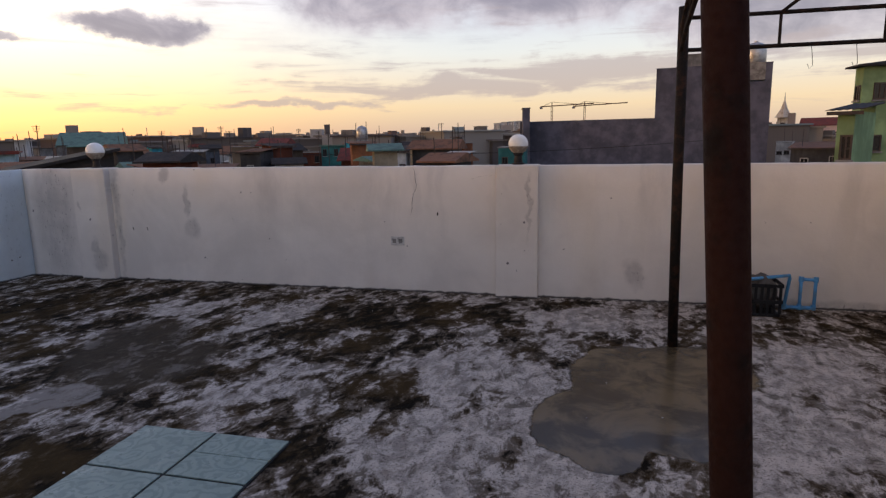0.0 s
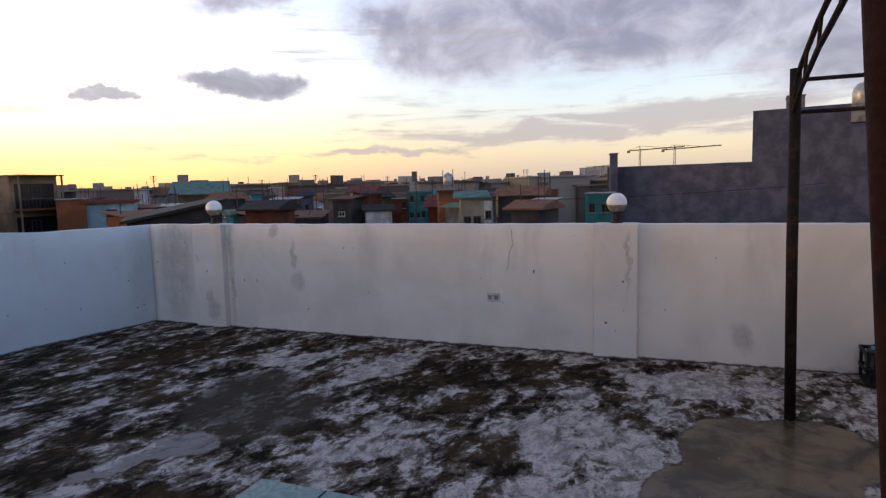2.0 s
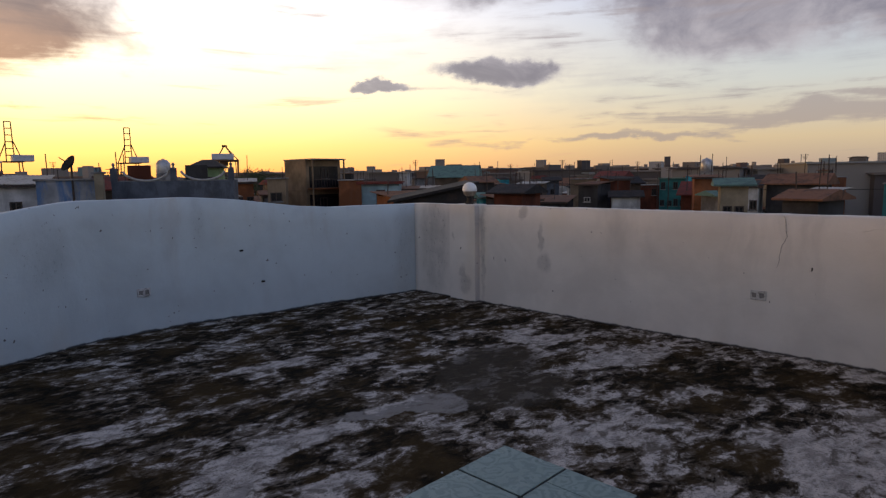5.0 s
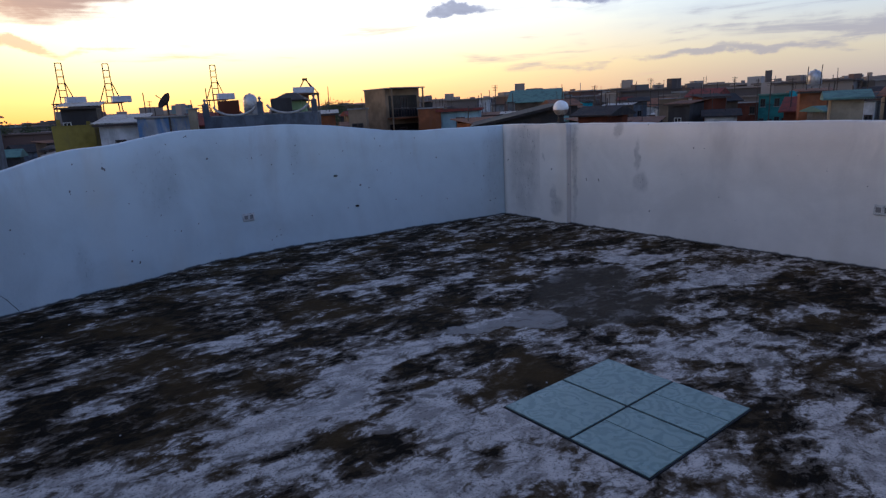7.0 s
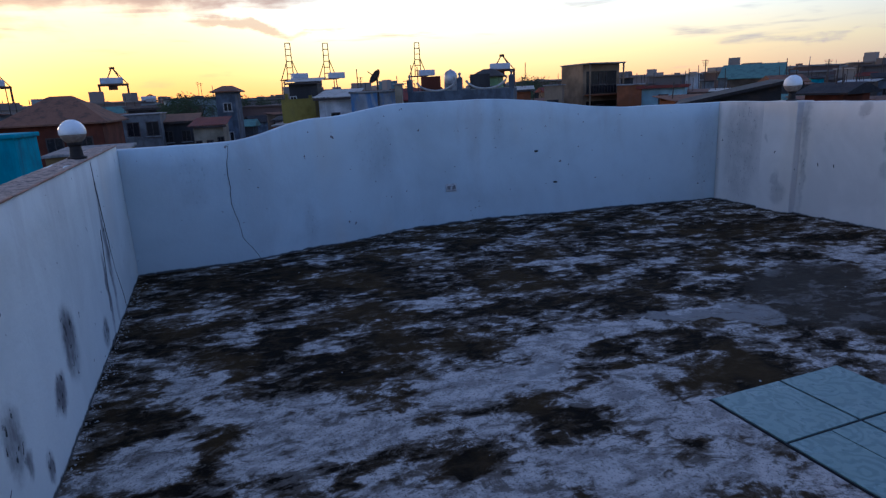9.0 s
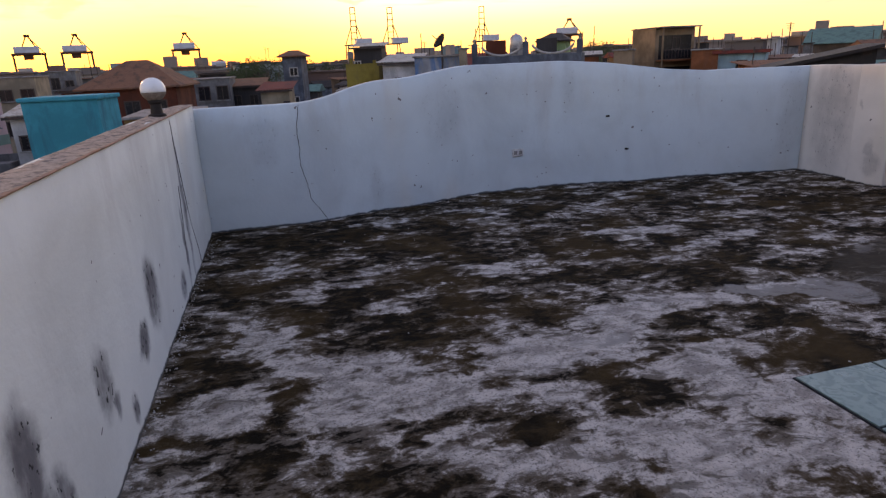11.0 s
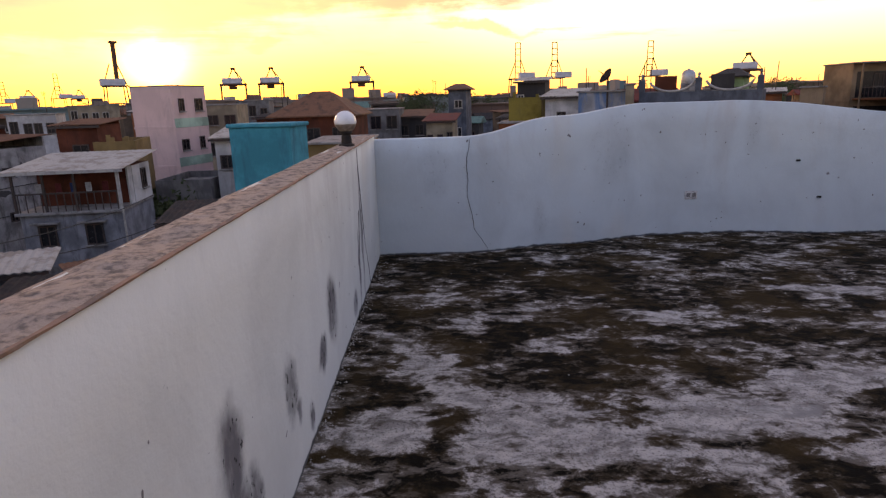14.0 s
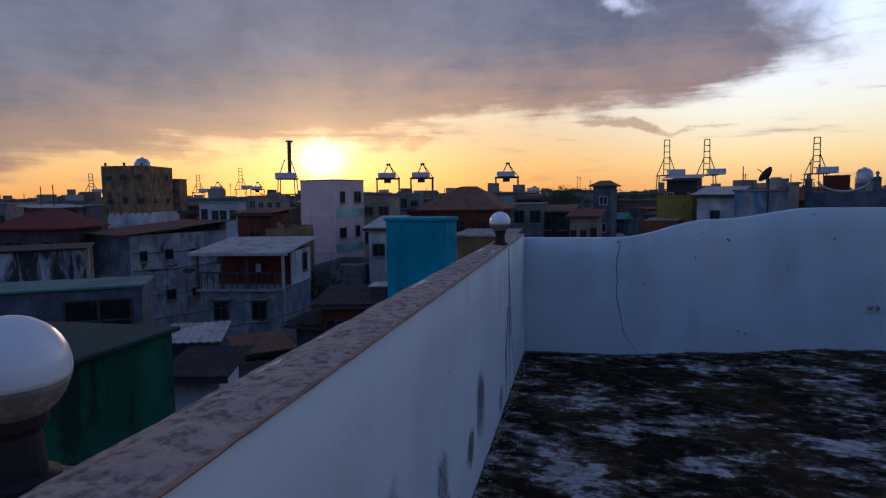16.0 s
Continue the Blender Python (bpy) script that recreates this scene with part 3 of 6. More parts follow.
def straight_wall(y_in, y_out, z1, x0, x1, seed):
    bm = bmesh.new()
    rows = []
    n = 140
    s = 1 if y_in < y_out else -1
    for i in range(n + 1):
        x = x0 + (x1 - x0) * i / n
        top = z1 + 0.008 * noise.noise((x * 2.3, seed, 0)) + 0.004 * noise.noise((x * 9, seed, 1))
        wob = [0.006 * noise.noise((x * 1.4, k * 0.4, seed)) for k in range(6)]
        prof = [(y_in, 0.0)] + [(y_in + wob[k], top * k / 6) for k in range(1, 6)] + [(y_in, top - 0.012), (y_in + s * 0.012, top), (y_out - s * 0.012, top), (y_out, top - 0.012), (y_out, -0.2), (y_in, -0.2)]
        rows.append([bm.verts.new((x, py, pz)) for py, pz in prof])
    for a, b in zip(rows, rows[1:]):
        for k in range(len(a)):
            bm.faces.new((a[k], b[k], b[(k + 1) % len(a)], a[(k + 1) % len(a)]))
    bm.faces.new(rows[0])
    bm.faces.new(rows[-1][::-1])
    bmesh.ops.recalc_face_normals(bm, faces=bm.faces)
    return bm


wall_north = new("wall_north", mesh_of(straight_wall(0.0, 0.18, 1.285, 0.003, 9.69, 3.0), "wall_north", "plaster_north", True))
tagged(wall_north, "white plastered parapet wall with grey rain streaks", "wall", kind="structure")
wall_south = new("wall_south", mesh_of(straight_wall(-7.1, -7.28, 1.238, 0.115, 9.69, 7.0), "wall_south", "plaster_south", True))
tagged(wall_south, "white plastered parapet wall with dark damp stains", "wall", kind="structure")
# Out of view: added to keep eastern skylight off the terrace's right end.
wall_east = new("wall_east", mesh_of(boxes((9.7, EAST + 0.18, -7.28, 0.18, -0.2, 3.4), bevel=0.01), "wall_east", "plaster_north"))
tagged(wall_east, "unseen plain plastered wall added to shade the terrace's east end", "wall", kind="structure")


def coping():
    bm = bmesh.new()
    rows = []
    n = 320
    for i in range(n + 1):
        x = 0.12 + 9.56 * i / n
        r = lambda k: noise.noise((x * 5, k * 3.1, 0)) * 0.010 + noise.noise((x * 17, k * 5, 4)) * 0.006
        top = 1.245
        prof = [(-7.092 + r(1) * 0.5, 1.236), (-7.088 + r(2) * 0.4, top - 0.003 + r(3) * 0.4), (-7.098, top + r(4) * 0.4), (-7.15, top + r(5)), (-7.20, top + 0.003 + r(6)), (-7.25, top + r(7)), (-7.292 + r(8), top - 0.012), (-7.288, 1.20)]
        rows.append([bm.verts.new((x, py, pz)) for py, pz in prof])
    for a, b in zip(rows, rows[1:]):
        for k in range(len(a)):
            f = bm.faces.new((a[k], b[k], b[(k + 1) % len(a)], a[(k + 1) % len(a)]))
            f.material_index = 1 if k in (0, 1) else 0
    bm.faces.new(rows[0])
    bm.faces.new(rows[-1][::-1])
    bmesh.ops.recalc_face_normals(bm, faces=bm.faces)
    return bm


cop = new("trim_coping", mesh_of(coping(), "coping", ["coping_crust", "coping_edge"]))
tagged(cop, "crumbling reddish cement coping along the parapet top", "trim", kind="structure")


def pilaster(x0, x1):
    bm = bmesh.new()
    box(bm, x0, x1, -0.085, 0.17, 0.0, 1.292, bevel=0.012)
    return bm


for x0, x1 in ((0.78, 1.24), (5.70, 6.11)):
    ob = new("trim_pilaster", mesh_of(pilaster(x0, x1), "pilaster", "plaster_north"))
    tagged(ob, "shallow plastered pilaster on the parapet wall", "trim", kind="structure")


ob = new("trim_pier", mesh_of(boxes((5.61, 5.79, -7.46, -7.294, -0.2, 1.197), bevel=0.01), "pier", "coping_crust"))
tagged(ob, "stained pier outside the parapet under a lamp", "trim", kind="structure")


def ribbon(points, w, off):
    """A thin uneven crack line lying on a wall; off is the way out of the wall."""
    bm = bmesh.new()
    pts = [Vector(p) for p in points]
    fine = []
    for a, b in zip(pts, pts[1:]):
        for k in range(6):
            q = a.lerp(b, k / 6)
            fine.append(q)
    fine.append(pts[-1])
    up = Vector(off)
    side = up.cross(Vector((0, 0, 1))).normalized()
    rows = []
    for i, q in enumerate(fine):
        q = q + side * 0.012 * noise.noise((i * 0.9, w * 900, 0)) + up * 0.003
        ww = w * (0.6 + 0.8 * abs(noise.noise((i * 0.7, 5, w * 700)))) * (0.25 if i in (0, len(fine) - 1) else 1)
        rows.append((bm.verts.new(q - side * ww), bm.verts.new(q + side * ww), bm.verts.new(q + side * ww - up * 0.004), bm.verts.new(q - side * ww - up * 0.004)))
    for a, b in zip(rows, rows[1:]):
        for k in range(4):
            bm.faces.new((a[k], b[k], b[(k + 1) % 4], a[(k + 1) % 4]))
    bmesh.ops.recalc_face_normals(bm, faces=bm.faces)
    return bm


def crack(points, w, off, wall):
    ob = part("crack", ribbon(points, w, off), "crack_dark", wall, "thin dark crack in the plaster")
    return ob


def west_x(y):
    return bump_line(WEST_PLAN, y)


crack([(west_x(y), y, z) for y, z in ((-6.14, 1.19), (-6.18, 0.95), (-6.17, 0.77), (-6.18, 0.6), (-6.13, 0.40), (-6.11, 0.25), (-6.03, 0.13), (-5.96, 0.01))], 0.0035, (1, 0, 0), wall_west)
crack([(4.87, 0, 1.27), (4.89, 0, 1.09), (4.84, 0, 0.95), (4.83, 0, 0.8)], 0.0016, (0, -1, 0), wall_north)
crack([(5.46, 0, 1.16), (5.55, 0, 1.185), (5.69, 0, 1.19)], 0.003, (0, -1, 0), wall_north)
crack([(1.53, -7.1, 1.22), (1.50, -7.1, 1.0), (1.44, -7.1, 0.8), (1.38, -7.1, 0.55), (1.33, -7.1, 0.40), (1.15, -7.1, 0.12), (1.12, -7.1, 0.02)], 0.003, (0, 1, 0), wall_south)
crack([(5.11, 0, 0.83), (5.105, 0, 0.79)], 0.008, (0, -1, 0), wall_north)
crack([(1.49, 0, 0.62), (1.492, 0, 0.58)], 0.006, (0, -1, 0), wall_north)
crack([(1.68, 0, 0.62), (1.682, 0, 0.58)], 0.006, (0, -1, 0), wall_north)
crack([(1.62, -7.1, 0.75), (1.7, -7.1, 0.45), (1.8, -7.1, 0.2)], 0.004, (0, 1, 0), wall_south)


def socket_box(m, label):
    t = thing("wall_socket", label, "socket", m)
    part("plate", boxes((-0.07, 0.07, -0.012, 0.0, -0.045, 0.045), bevel=0.004), "socket_plate", t)
    for x in (-0.033, 0.033):
        part("outlet", boxes((x - 0.02, x + 0.02, -0.016, -0.0121, -0.022, 0.022), bevel=0.002), "outlet_grey", t)


socket_box(pose(west_x(-3.64) + 0.002, -3.64, 0.45, 0, 0, 90), "grey double socket plate on the white parapet wall")
socket_box(pose(4.68, -0.004, 0.53), "weathered pale double socket plate on the parapet wall")
for y, z in ((-2.54, 0.81), (-2.30, 0.41)):
    ob = new("wall_bolt", mesh_of(tube(bmesh.new(), [(0, 0, 0), (0.05, 0.01, 0.005)], 0.012, 8), "wall_bolt", "lamp_neck"))
    ob.location = (west_x(y) - 0.01, y, z)
    tagged(ob, "short dark bolt stub sticking from the wall", "bolt", group="bolts in the parapet")


# ---- globe lamps on the parapet ----
def globe_lamp(x, y, z, r, label):
    t = thing("globe_lamp", label, "lamp", pose(x, y, z), group="globe lamps on the parapet")
    neck = [(0.06, -0.01), (0.06, 0.015), (0.042, 0.022), (0.036, 0.085), (0.048, 0.10), (0.048, 0.115), (0.02, 0.118)]
    part("neck", lathe(bmesh.new(), neck, 20), "lamp_neck", t)
    c = 0.105 + r * 0.95
    lower = [(r * math.cos(a), c + r * math.sin(a)) for a in (radians(v) for v in range(-78, -9, 6))]
    upper = [(r * math.cos(a) + 0.0008, c + r * math.sin(a)) for a in (radians(v) for v in range(-12, 90, 6))]
    part("globe_foot", lathe(bmesh.new(), lower, 32), "globe_dirt", t, "dust-browned lower half of the globe", True)
    part("globe", lathe(bmesh.new(), upper, 32), "globe_white", t, "white opal glass globe", True)


globe_lamp(1.0, 0.09, 1.285, 0.098, "white globe lamp with a browned underside on the parapet")
globe_lamp(5.90, 0.09, 1.290, 0.095, "white globe lamp with a browned underside on the parapet")
globe_lamp(1.56, -7.165, 1.245, 0.083, "white globe lamp with a browned underside on the coping")
globe_lamp(5.701, -7.385, 1.200, 0.083, "large-looking white globe lamp on the crumbling coping")

# ---- tiles let into the deck ----
patch = thing("tile_patch", "patch of pale green marbled floor tiles with dark joints", "tiles", pose(0, 0, 0))
part("mortar_bed", boxes((4.235, 5.13, -4.10, -3.20, -0.003, 0.006), bevel=0.002), "black_plastic", patch, "dark mossy mortar joint bed")
for x0, x1, y0, y1 in ((4.245, 4.68, -3.625, -3.21), (4.245, 4.68, -4.09, -3.64), (4.695, 5.12, -3.41, -3.21), (4.695, 5.12, -3.625, -3.414),
                       (4.695, 5.12, -3.83, -3.64), (4.695, 5.12, -4.09, -3.836)):
    part("tile", boxes((x0, x1, y0, y1, 0.002, 0.012), bevel=0.002), "green_tile", patch)

# ---- pipe frame of a missing canopy ----
can = thing("canopy_frame", "bare rusty pipe frame of a canopy without its cover", "frame", pose(0, 0, 0))
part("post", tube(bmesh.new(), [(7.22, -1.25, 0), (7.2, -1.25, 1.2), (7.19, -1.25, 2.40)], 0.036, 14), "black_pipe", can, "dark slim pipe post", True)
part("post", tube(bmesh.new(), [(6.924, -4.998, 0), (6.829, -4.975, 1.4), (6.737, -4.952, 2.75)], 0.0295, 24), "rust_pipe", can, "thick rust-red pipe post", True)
part("post", tube(bmesh.new(), [(9.6, -1.25, 0), (9.6, -1.25, 2.40)], 0.042, 14), "black_pipe", can, "dark slim pipe post", True)
part("post", tube(bmesh.new(), [(9.6, -4.95, 0), (9.6, -4.95, 2.75)], 0.041, 14), "rust_pipe", can, "thick rust-red pipe post", True)
for z in (2.115, 2.325):
    part("chord", tube(bmesh.new(), [(7.19, -1.25, z), (9.6, -1.25, z)], 0.014, 8), "black_pipe", can)
for i, x in enumerate((7.79, 8.4, 9.0)):
    part("strut", tube(bmesh.new(), [(x, -1.25, 2.115), (x, -1.25, 2.325)], 0.010, 8), "black_pipe", can)
part("brace", tube(bmesh.new(), [(7.79, -1.25, 2.325), (8.3, -1.6, 2.72)], 0.012, 8), "black_pipe", can)
for x0 in (7.18, 9.6):
    for dz in (0.0, 0.15):
        part("rafter", tube(bmesh.new(), [(x0, -1.25, 2.11 + dz), (x0 - 0.01, -1.6, 2.22 + dz), (x0 - 0.02, -2.2, 2.35 + dz), (x0 - 0.03, -2.9, 2.45 + dz), (x0 - 0.03, -4.95, 2.56 + dz)], 0.016, 8), "black_pipe", can)
    for y in (-1.45, -1.8, -2.2, -2.7, -3.3, -4.0):
        z = bump_line([(-4.95, 2.56), (-2.9, 2.45), (-2.2, 2.35), (-1.6, 2.22), (-1.25, 2.11)], y)
        part("strut", tube(bmesh.new(), [(x0 - 0.02, y, z), (x0 - 0.02, y - 0.06, z + 0.16)], 0.010, 8), "black_pipe", can)
part("tie_bar", tube(bmesh.new(), [(6.74, -4.95, 2.68), (7.16, -4.95, 2.64)], 0.016, 8), "black_pipe", can)
for x in (7.98, 8.24):
    ob = new("wire_hook", mesh_of(tube(bmesh.new(), [(x, -1.25, 2.13), (x + 0.012, -1.25, 2.05), (x + 0.02, -1.25, 1.98), (x, -1.25, 1.96), (x - 0.012, -1.25, 1.99)], 0.0018, 6), "wire_hook", "wire"))
    tagged(ob, "thin bent wire hook hanging from the frame", "hook", group="wire hooks on the canopy frame")

# ---- pipework and crate by the north parapet ----
crate = thing("plastic_crate", "black plastic crate filled with dark earth beside the wall", "crate", pose(8.03, -0.22, 0))
part("base", boxes((-0.15, 0.15, -0.12, 0.12, 0.005, 0.03), bevel=0.006), "black_plastic", crate)
for i in range(7):
    x = -0.145 + i * 0.048
    for y in (-0.12, 0.11):
        part("slat", boxes((x - 0.012, x + 0.012, y, y + 0.012, 0.03, 0.28), bevel=0.003), "black_plastic", crate)
for z in (0.26, 0.12):
    part("band", boxes((-0.16, 0.16, -0.128, -0.12, z, z + 0.03), (-0.16, 0.16, 0.122, 0.13, z, z + 0.03), (-0.162, -0.152, -0.128, 0.13, z, z + 0.03), (0.152, 0.162, -0.128, 0.13, z, z + 0.03)), "black_plastic", crate)


def soil():
    bm = bmesh.new()
    bmesh.ops.create_icosphere(bm, subdivisions=3, radius=1)
    for v in bm.verts:
        n = 1 + 0.25 * noise.noise(v.co * 3)
        v.co = (v.co.x * 0.14 * n, v.co.y * 0.105 * n, 0.2 + v.co.z * 0.15 * n)
    return bm


part("soil", soil(), "crack_dark", crate, "heap of dark earth")
pip = thing("water_pipe", "blue plastic water pipe bent into a frame by the wall", "pipe", pose(0, 0, 0))
part("supply", tube(bmesh.new(), [(7.9, -0.36, 0.33), (8.29, -0.12, 0.325), (8.30, -0.10, 0.30), (8.27, -0.10, 0.06)], 0.014, 10), "blue_pvc", pip, smooth=True)
part("sill_pipe", tube(bmesh.new(), [(8.26, -0.10, 0.035), (8.51, -0.10, 0.035)], 0.017, 10), "blue_pvc", pip, smooth=True)
for x in (8.39, 8.505):
    part("riser", tube(bmesh.new(), [(x, -0.10, 0.035), (x, -0.10, 0.29)], 0.014, 10), "blue_pvc", pip, smooth=True)
part("top_pipe", tube(bmesh.new(), [(8.38, -0.10, 0.29), (8.515, -0.10, 0.285)], 0.014, 10), "blue_pvc", pip, smooth=True)
for x, z in ((8.27, 0.04), (8.39, 0.04), (8.5, 0.04), (8.505, 0.29), (8.39, 0.29)):
    part("elbow", tube(bmesh.new(), [(x, -0.10, z - 0.022), (x, -0.10, z + 0.022)], 0.021, 10), "blue_pvc", pip)

# ---- the town round the terrace ----
GROUND = -9.0
for nm, col, dirt, am in (
    ("wall_ruin", (0.30, 0.20, 0.10), (0.05, 0.04, 0.03), 0.8), ("wall_grey", (0.216, 0.209, 0.205), (0.09, 0.085, 0.08), 0.6),
    ("wall_white", (0.62, 0.61, 0.60), (0.16, 0.15, 0.14), 0.5), ("wall_dark", (0.075, 0.07, 0.07), (0.03, 0.03, 0.03), 0.5),
    ("wall_mould", (0.05, 0.05, 0.052), (0.50, 0.51, 0.53), 0.9), ("wall_bluegrey", (0.137, 0.151, 0.180), (0.06, 0.06, 0.065), 0.6),
    ("wall_deepgreen", (0.03, 0.125, 0.070), (0.012, 0.020, 0.015), 0.95), ("wall_pink", (0.68, 0.50, 0.47), (0.30, 0.22, 0.20), 0.3),
    ("wall_cyan", (0.07, 0.38, 0.48), (0.04, 0.13, 0.18), 0.75), ("wall_redwood", (0.15, 0.05, 0.03), (0.05, 0.025, 0.02), 0.5),
    ("wall_yellow", (0.274, 0.187, 0.079), (0.15, 0.11, 0.07), 0.5), ("wall_cream", (0.360, 0.302, 0.216), (0.18, 0.15, 0.11), 0.5),
    ("wall_mustard", (0.245, 0.194, 0.043), (0.14, 0.11, 0.05), 0.5), ("wall_peel", (0.346, 0.360, 0.389), (0.08, 0.16, 0.32), 1.0),
    ("wall_orange", (0.302, 0.115, 0.050), (0.17, 0.08, 0.05), 0.5), ("wall_green", (0.28, 0.40, 0.20), (0.12, 0.17, 0.09), 0.4),
    ("wall_tan", (0.302, 0.216, 0.137), (0.20, 0.14, 0.09), 0.4), ("wall_cyanwhite", (0.36, 0.50, 0.56), (0.14, 0.20, 0.22), 0.4),
    ("wall_brown", (0.137, 0.101, 0.072), (0.07, 0.055, 0.045), 0.5), ("wall_block", (0.125, 0.125, 0.165), (0.10, 0.10, 0.135), 0.3),
    ("wall_mint", (0.42, 0.58, 0.46), (0.25, 0.33, 0.27), 0.3),
    ("wall_stained", (0.44, 0.425, 0.41), (0.10, 0.095, 0.09), 0.8), ("wall_hollow", (0.27, 0.28, 0.31), (0.07, 0.07, 0.08), 0.7),
    ("wall_teal", (0.050, 0.187, 0.187), (0.04, 0.11, 0.11), 0.5),
):
    painted(nm, col, 0.9, dirt, am, 2.0 if nm in ("wall_stained", "wall_hollow", "wall_mould", "wall_grey", "wall_bluegrey", "wall_deepgreen", "wall_cyan", "wall_ruin") else 1.0, blotch=0.9 if nm == "wall_pink" else 0.55)
for nm, col, two in (
    ("roof_rust", (0.20, 0.10, 0.06), (0.11, 0.065, 0.045)), ("roof_red", (0.17, 0.045, 0.035), (0.10, 0.04, 0.035)),
    ("roof_pale", (0.46, 0.42, 0.37), (0.30, 0.255, 0.21)), ("roof_green", (0.12, 0.20, 0.17), (0.08, 0.13, 0.12)),
    ("roof_dark", (0.03, 0.028, 0.028), (0.055, 0.04, 0.035)), ("roof_deep", (0.02, 0.055, 0.045), (0.03, 0.035, 0.03)),
    ("roof_concrete", (0.26, 0.25, 0.24), (0.13, 0.12, 0.115)),
):
    simple(nm, col, 0.8, 0.0, two, 1.6, 0.5)
simple("pane_dark", (0.012, 0.013, 0.016), 0.2, 0, (0.02, 0.02, 0.022), 1.0, 0.02, spec=0.4)
simple("frame_pale", (0.40, 0.38, 0.35), 0.6, 0, (0.28, 0.26, 0.24), 3.0, 0.1)
simple("frame_dark", (0.06, 0.05, 0.045), 0.6, 0, (0.09, 0.06, 0.05), 3.0, 0.1)
simple("crane_steel", (0.10, 0.055, 0.035), 0.7, 0.1, (0.14, 0.07, 0.04), 0.3, 0.1)
simple("crane_white", (0.55, 0.56, 0.60), 0.6, 0, (0.45, 0.46, 0.50), 0.3, 0.1)
simple("bark", (0.06, 0.045, 0.035), 0.9)
simple("leaf", (0.045, 0.06, 0.025), 0.7, 0, (0.08, 0.09, 0.035), 3.0, 0.1)
simple("steel_tank", (0.45, 0.45, 0.46), 0.4, 0.6, (0.30, 0.29, 0.28), 3.0, 0.1)
simple("cloth_red", (0.12, 0.03, 0.03), 0.9)
simple("cloth_white", (0.36, 0.36, 0.36), 0.9)
simple("cloth_blue", (0.03, 0.05, 0.13), 0.9)
simple("town_ground", (0.10, 0.095, 0.09), 0.95, 0, (0.06, 0.065, 0.05), 0.2, 0.3)


def ground_sheet():
    bm = bmesh.new()
    ring = [bm.verts.new((2600 * math.cos(a), 2600 * math.sin(a), GROUND)) for a in (2 * math.pi * k / 64 for k in range(64))]
    bm.faces.new(ring)
    return bm


tagged(new("ground", mesh_of(ground_sheet(), "ground", "town_ground")), "dusty ground between the houses of the town", "ground", kind="structure")
own = new("wall_own_house", mesh_of(boxes((-0.25, EAST + 0.1, -7.2, 0.1, GROUND, -0.204)), "own_house", "wall_grey"))
tagged(own, "grey rendered body of the house below the terrace", "wall", kind="structure")


def sheet(w, d, z0, z1, over, thick=0.03, wave=0.035, pitch=0.22):
    """A corrugated sheet over a w by d house, rising from the front eave z0 to z1 at the back."""
    bm = bmesh.new()
    n = max(8, min(90, int((w + 2 * over) / pitch * 2)))
    rows = []
    for i in range(n + 1):
        x = -w - over + (w + 2 * over) * i / n
        o = wave if i % 2 else 0.0
        sag = 0.05 * noise.noise((x * 0.6, w, d))
        rows.append([bm.verts.new(p) for p in ((x, -over, z0 + o + sag), (x, d + over, z1 + o), (x, d + over, z1 + o - thick), (x, -over, z0 + o - thick + sag))])
    for a, b in zip(rows, rows[1:]):
        for k in range(4):
            bm.faces.new((a[k], a[(k + 1) % 4], b[(k + 1) % 4], b[k]))
    bm.faces.new(rows[0])
    bm.faces.new(rows[-1][::-1])
    bmesh.ops.recalc_face_normals(bm, faces=bm.faces)
    return bm


def prism(w, d, h, rise, over, hip):
    """A gable (hip = 0) or hipped roof over the house, ridge along x."""
    bm = bmesh.new()
    a = [(-w - over, -over, h), (over, -over, h), (over, d + over, h), (-w - over, d + over, h)]
    r = [(-w - over + hip, d / 2, h + rise), (over - hip, d / 2, h + rise)]
    lo = [bm.verts.new((x, y, z - 0.10)) for x, y, z in a]
    hi = [bm.verts.new(p) for p in a]
    t = [bm.verts.new(p) for p in r]
    bm.faces.new(lo[::-1])
    for k in range(4):
        bm.faces.new((lo[k], lo[(k + 1) % 4], hi[(k + 1) % 4], hi[k]))
    bm.faces.new((hi[0], hi[1], t[1], t[0]))
    bm.faces.new((hi[2], hi[3], t[0], t[1]))
    bm.faces.new((hi[1], hi[2], t[1]))
    bm.faces.new((hi[3], hi[0], t[0]))
    bmesh.ops.recalc_face_normals(bm, faces=bm.faces)
    return bm


WINDOW = {}


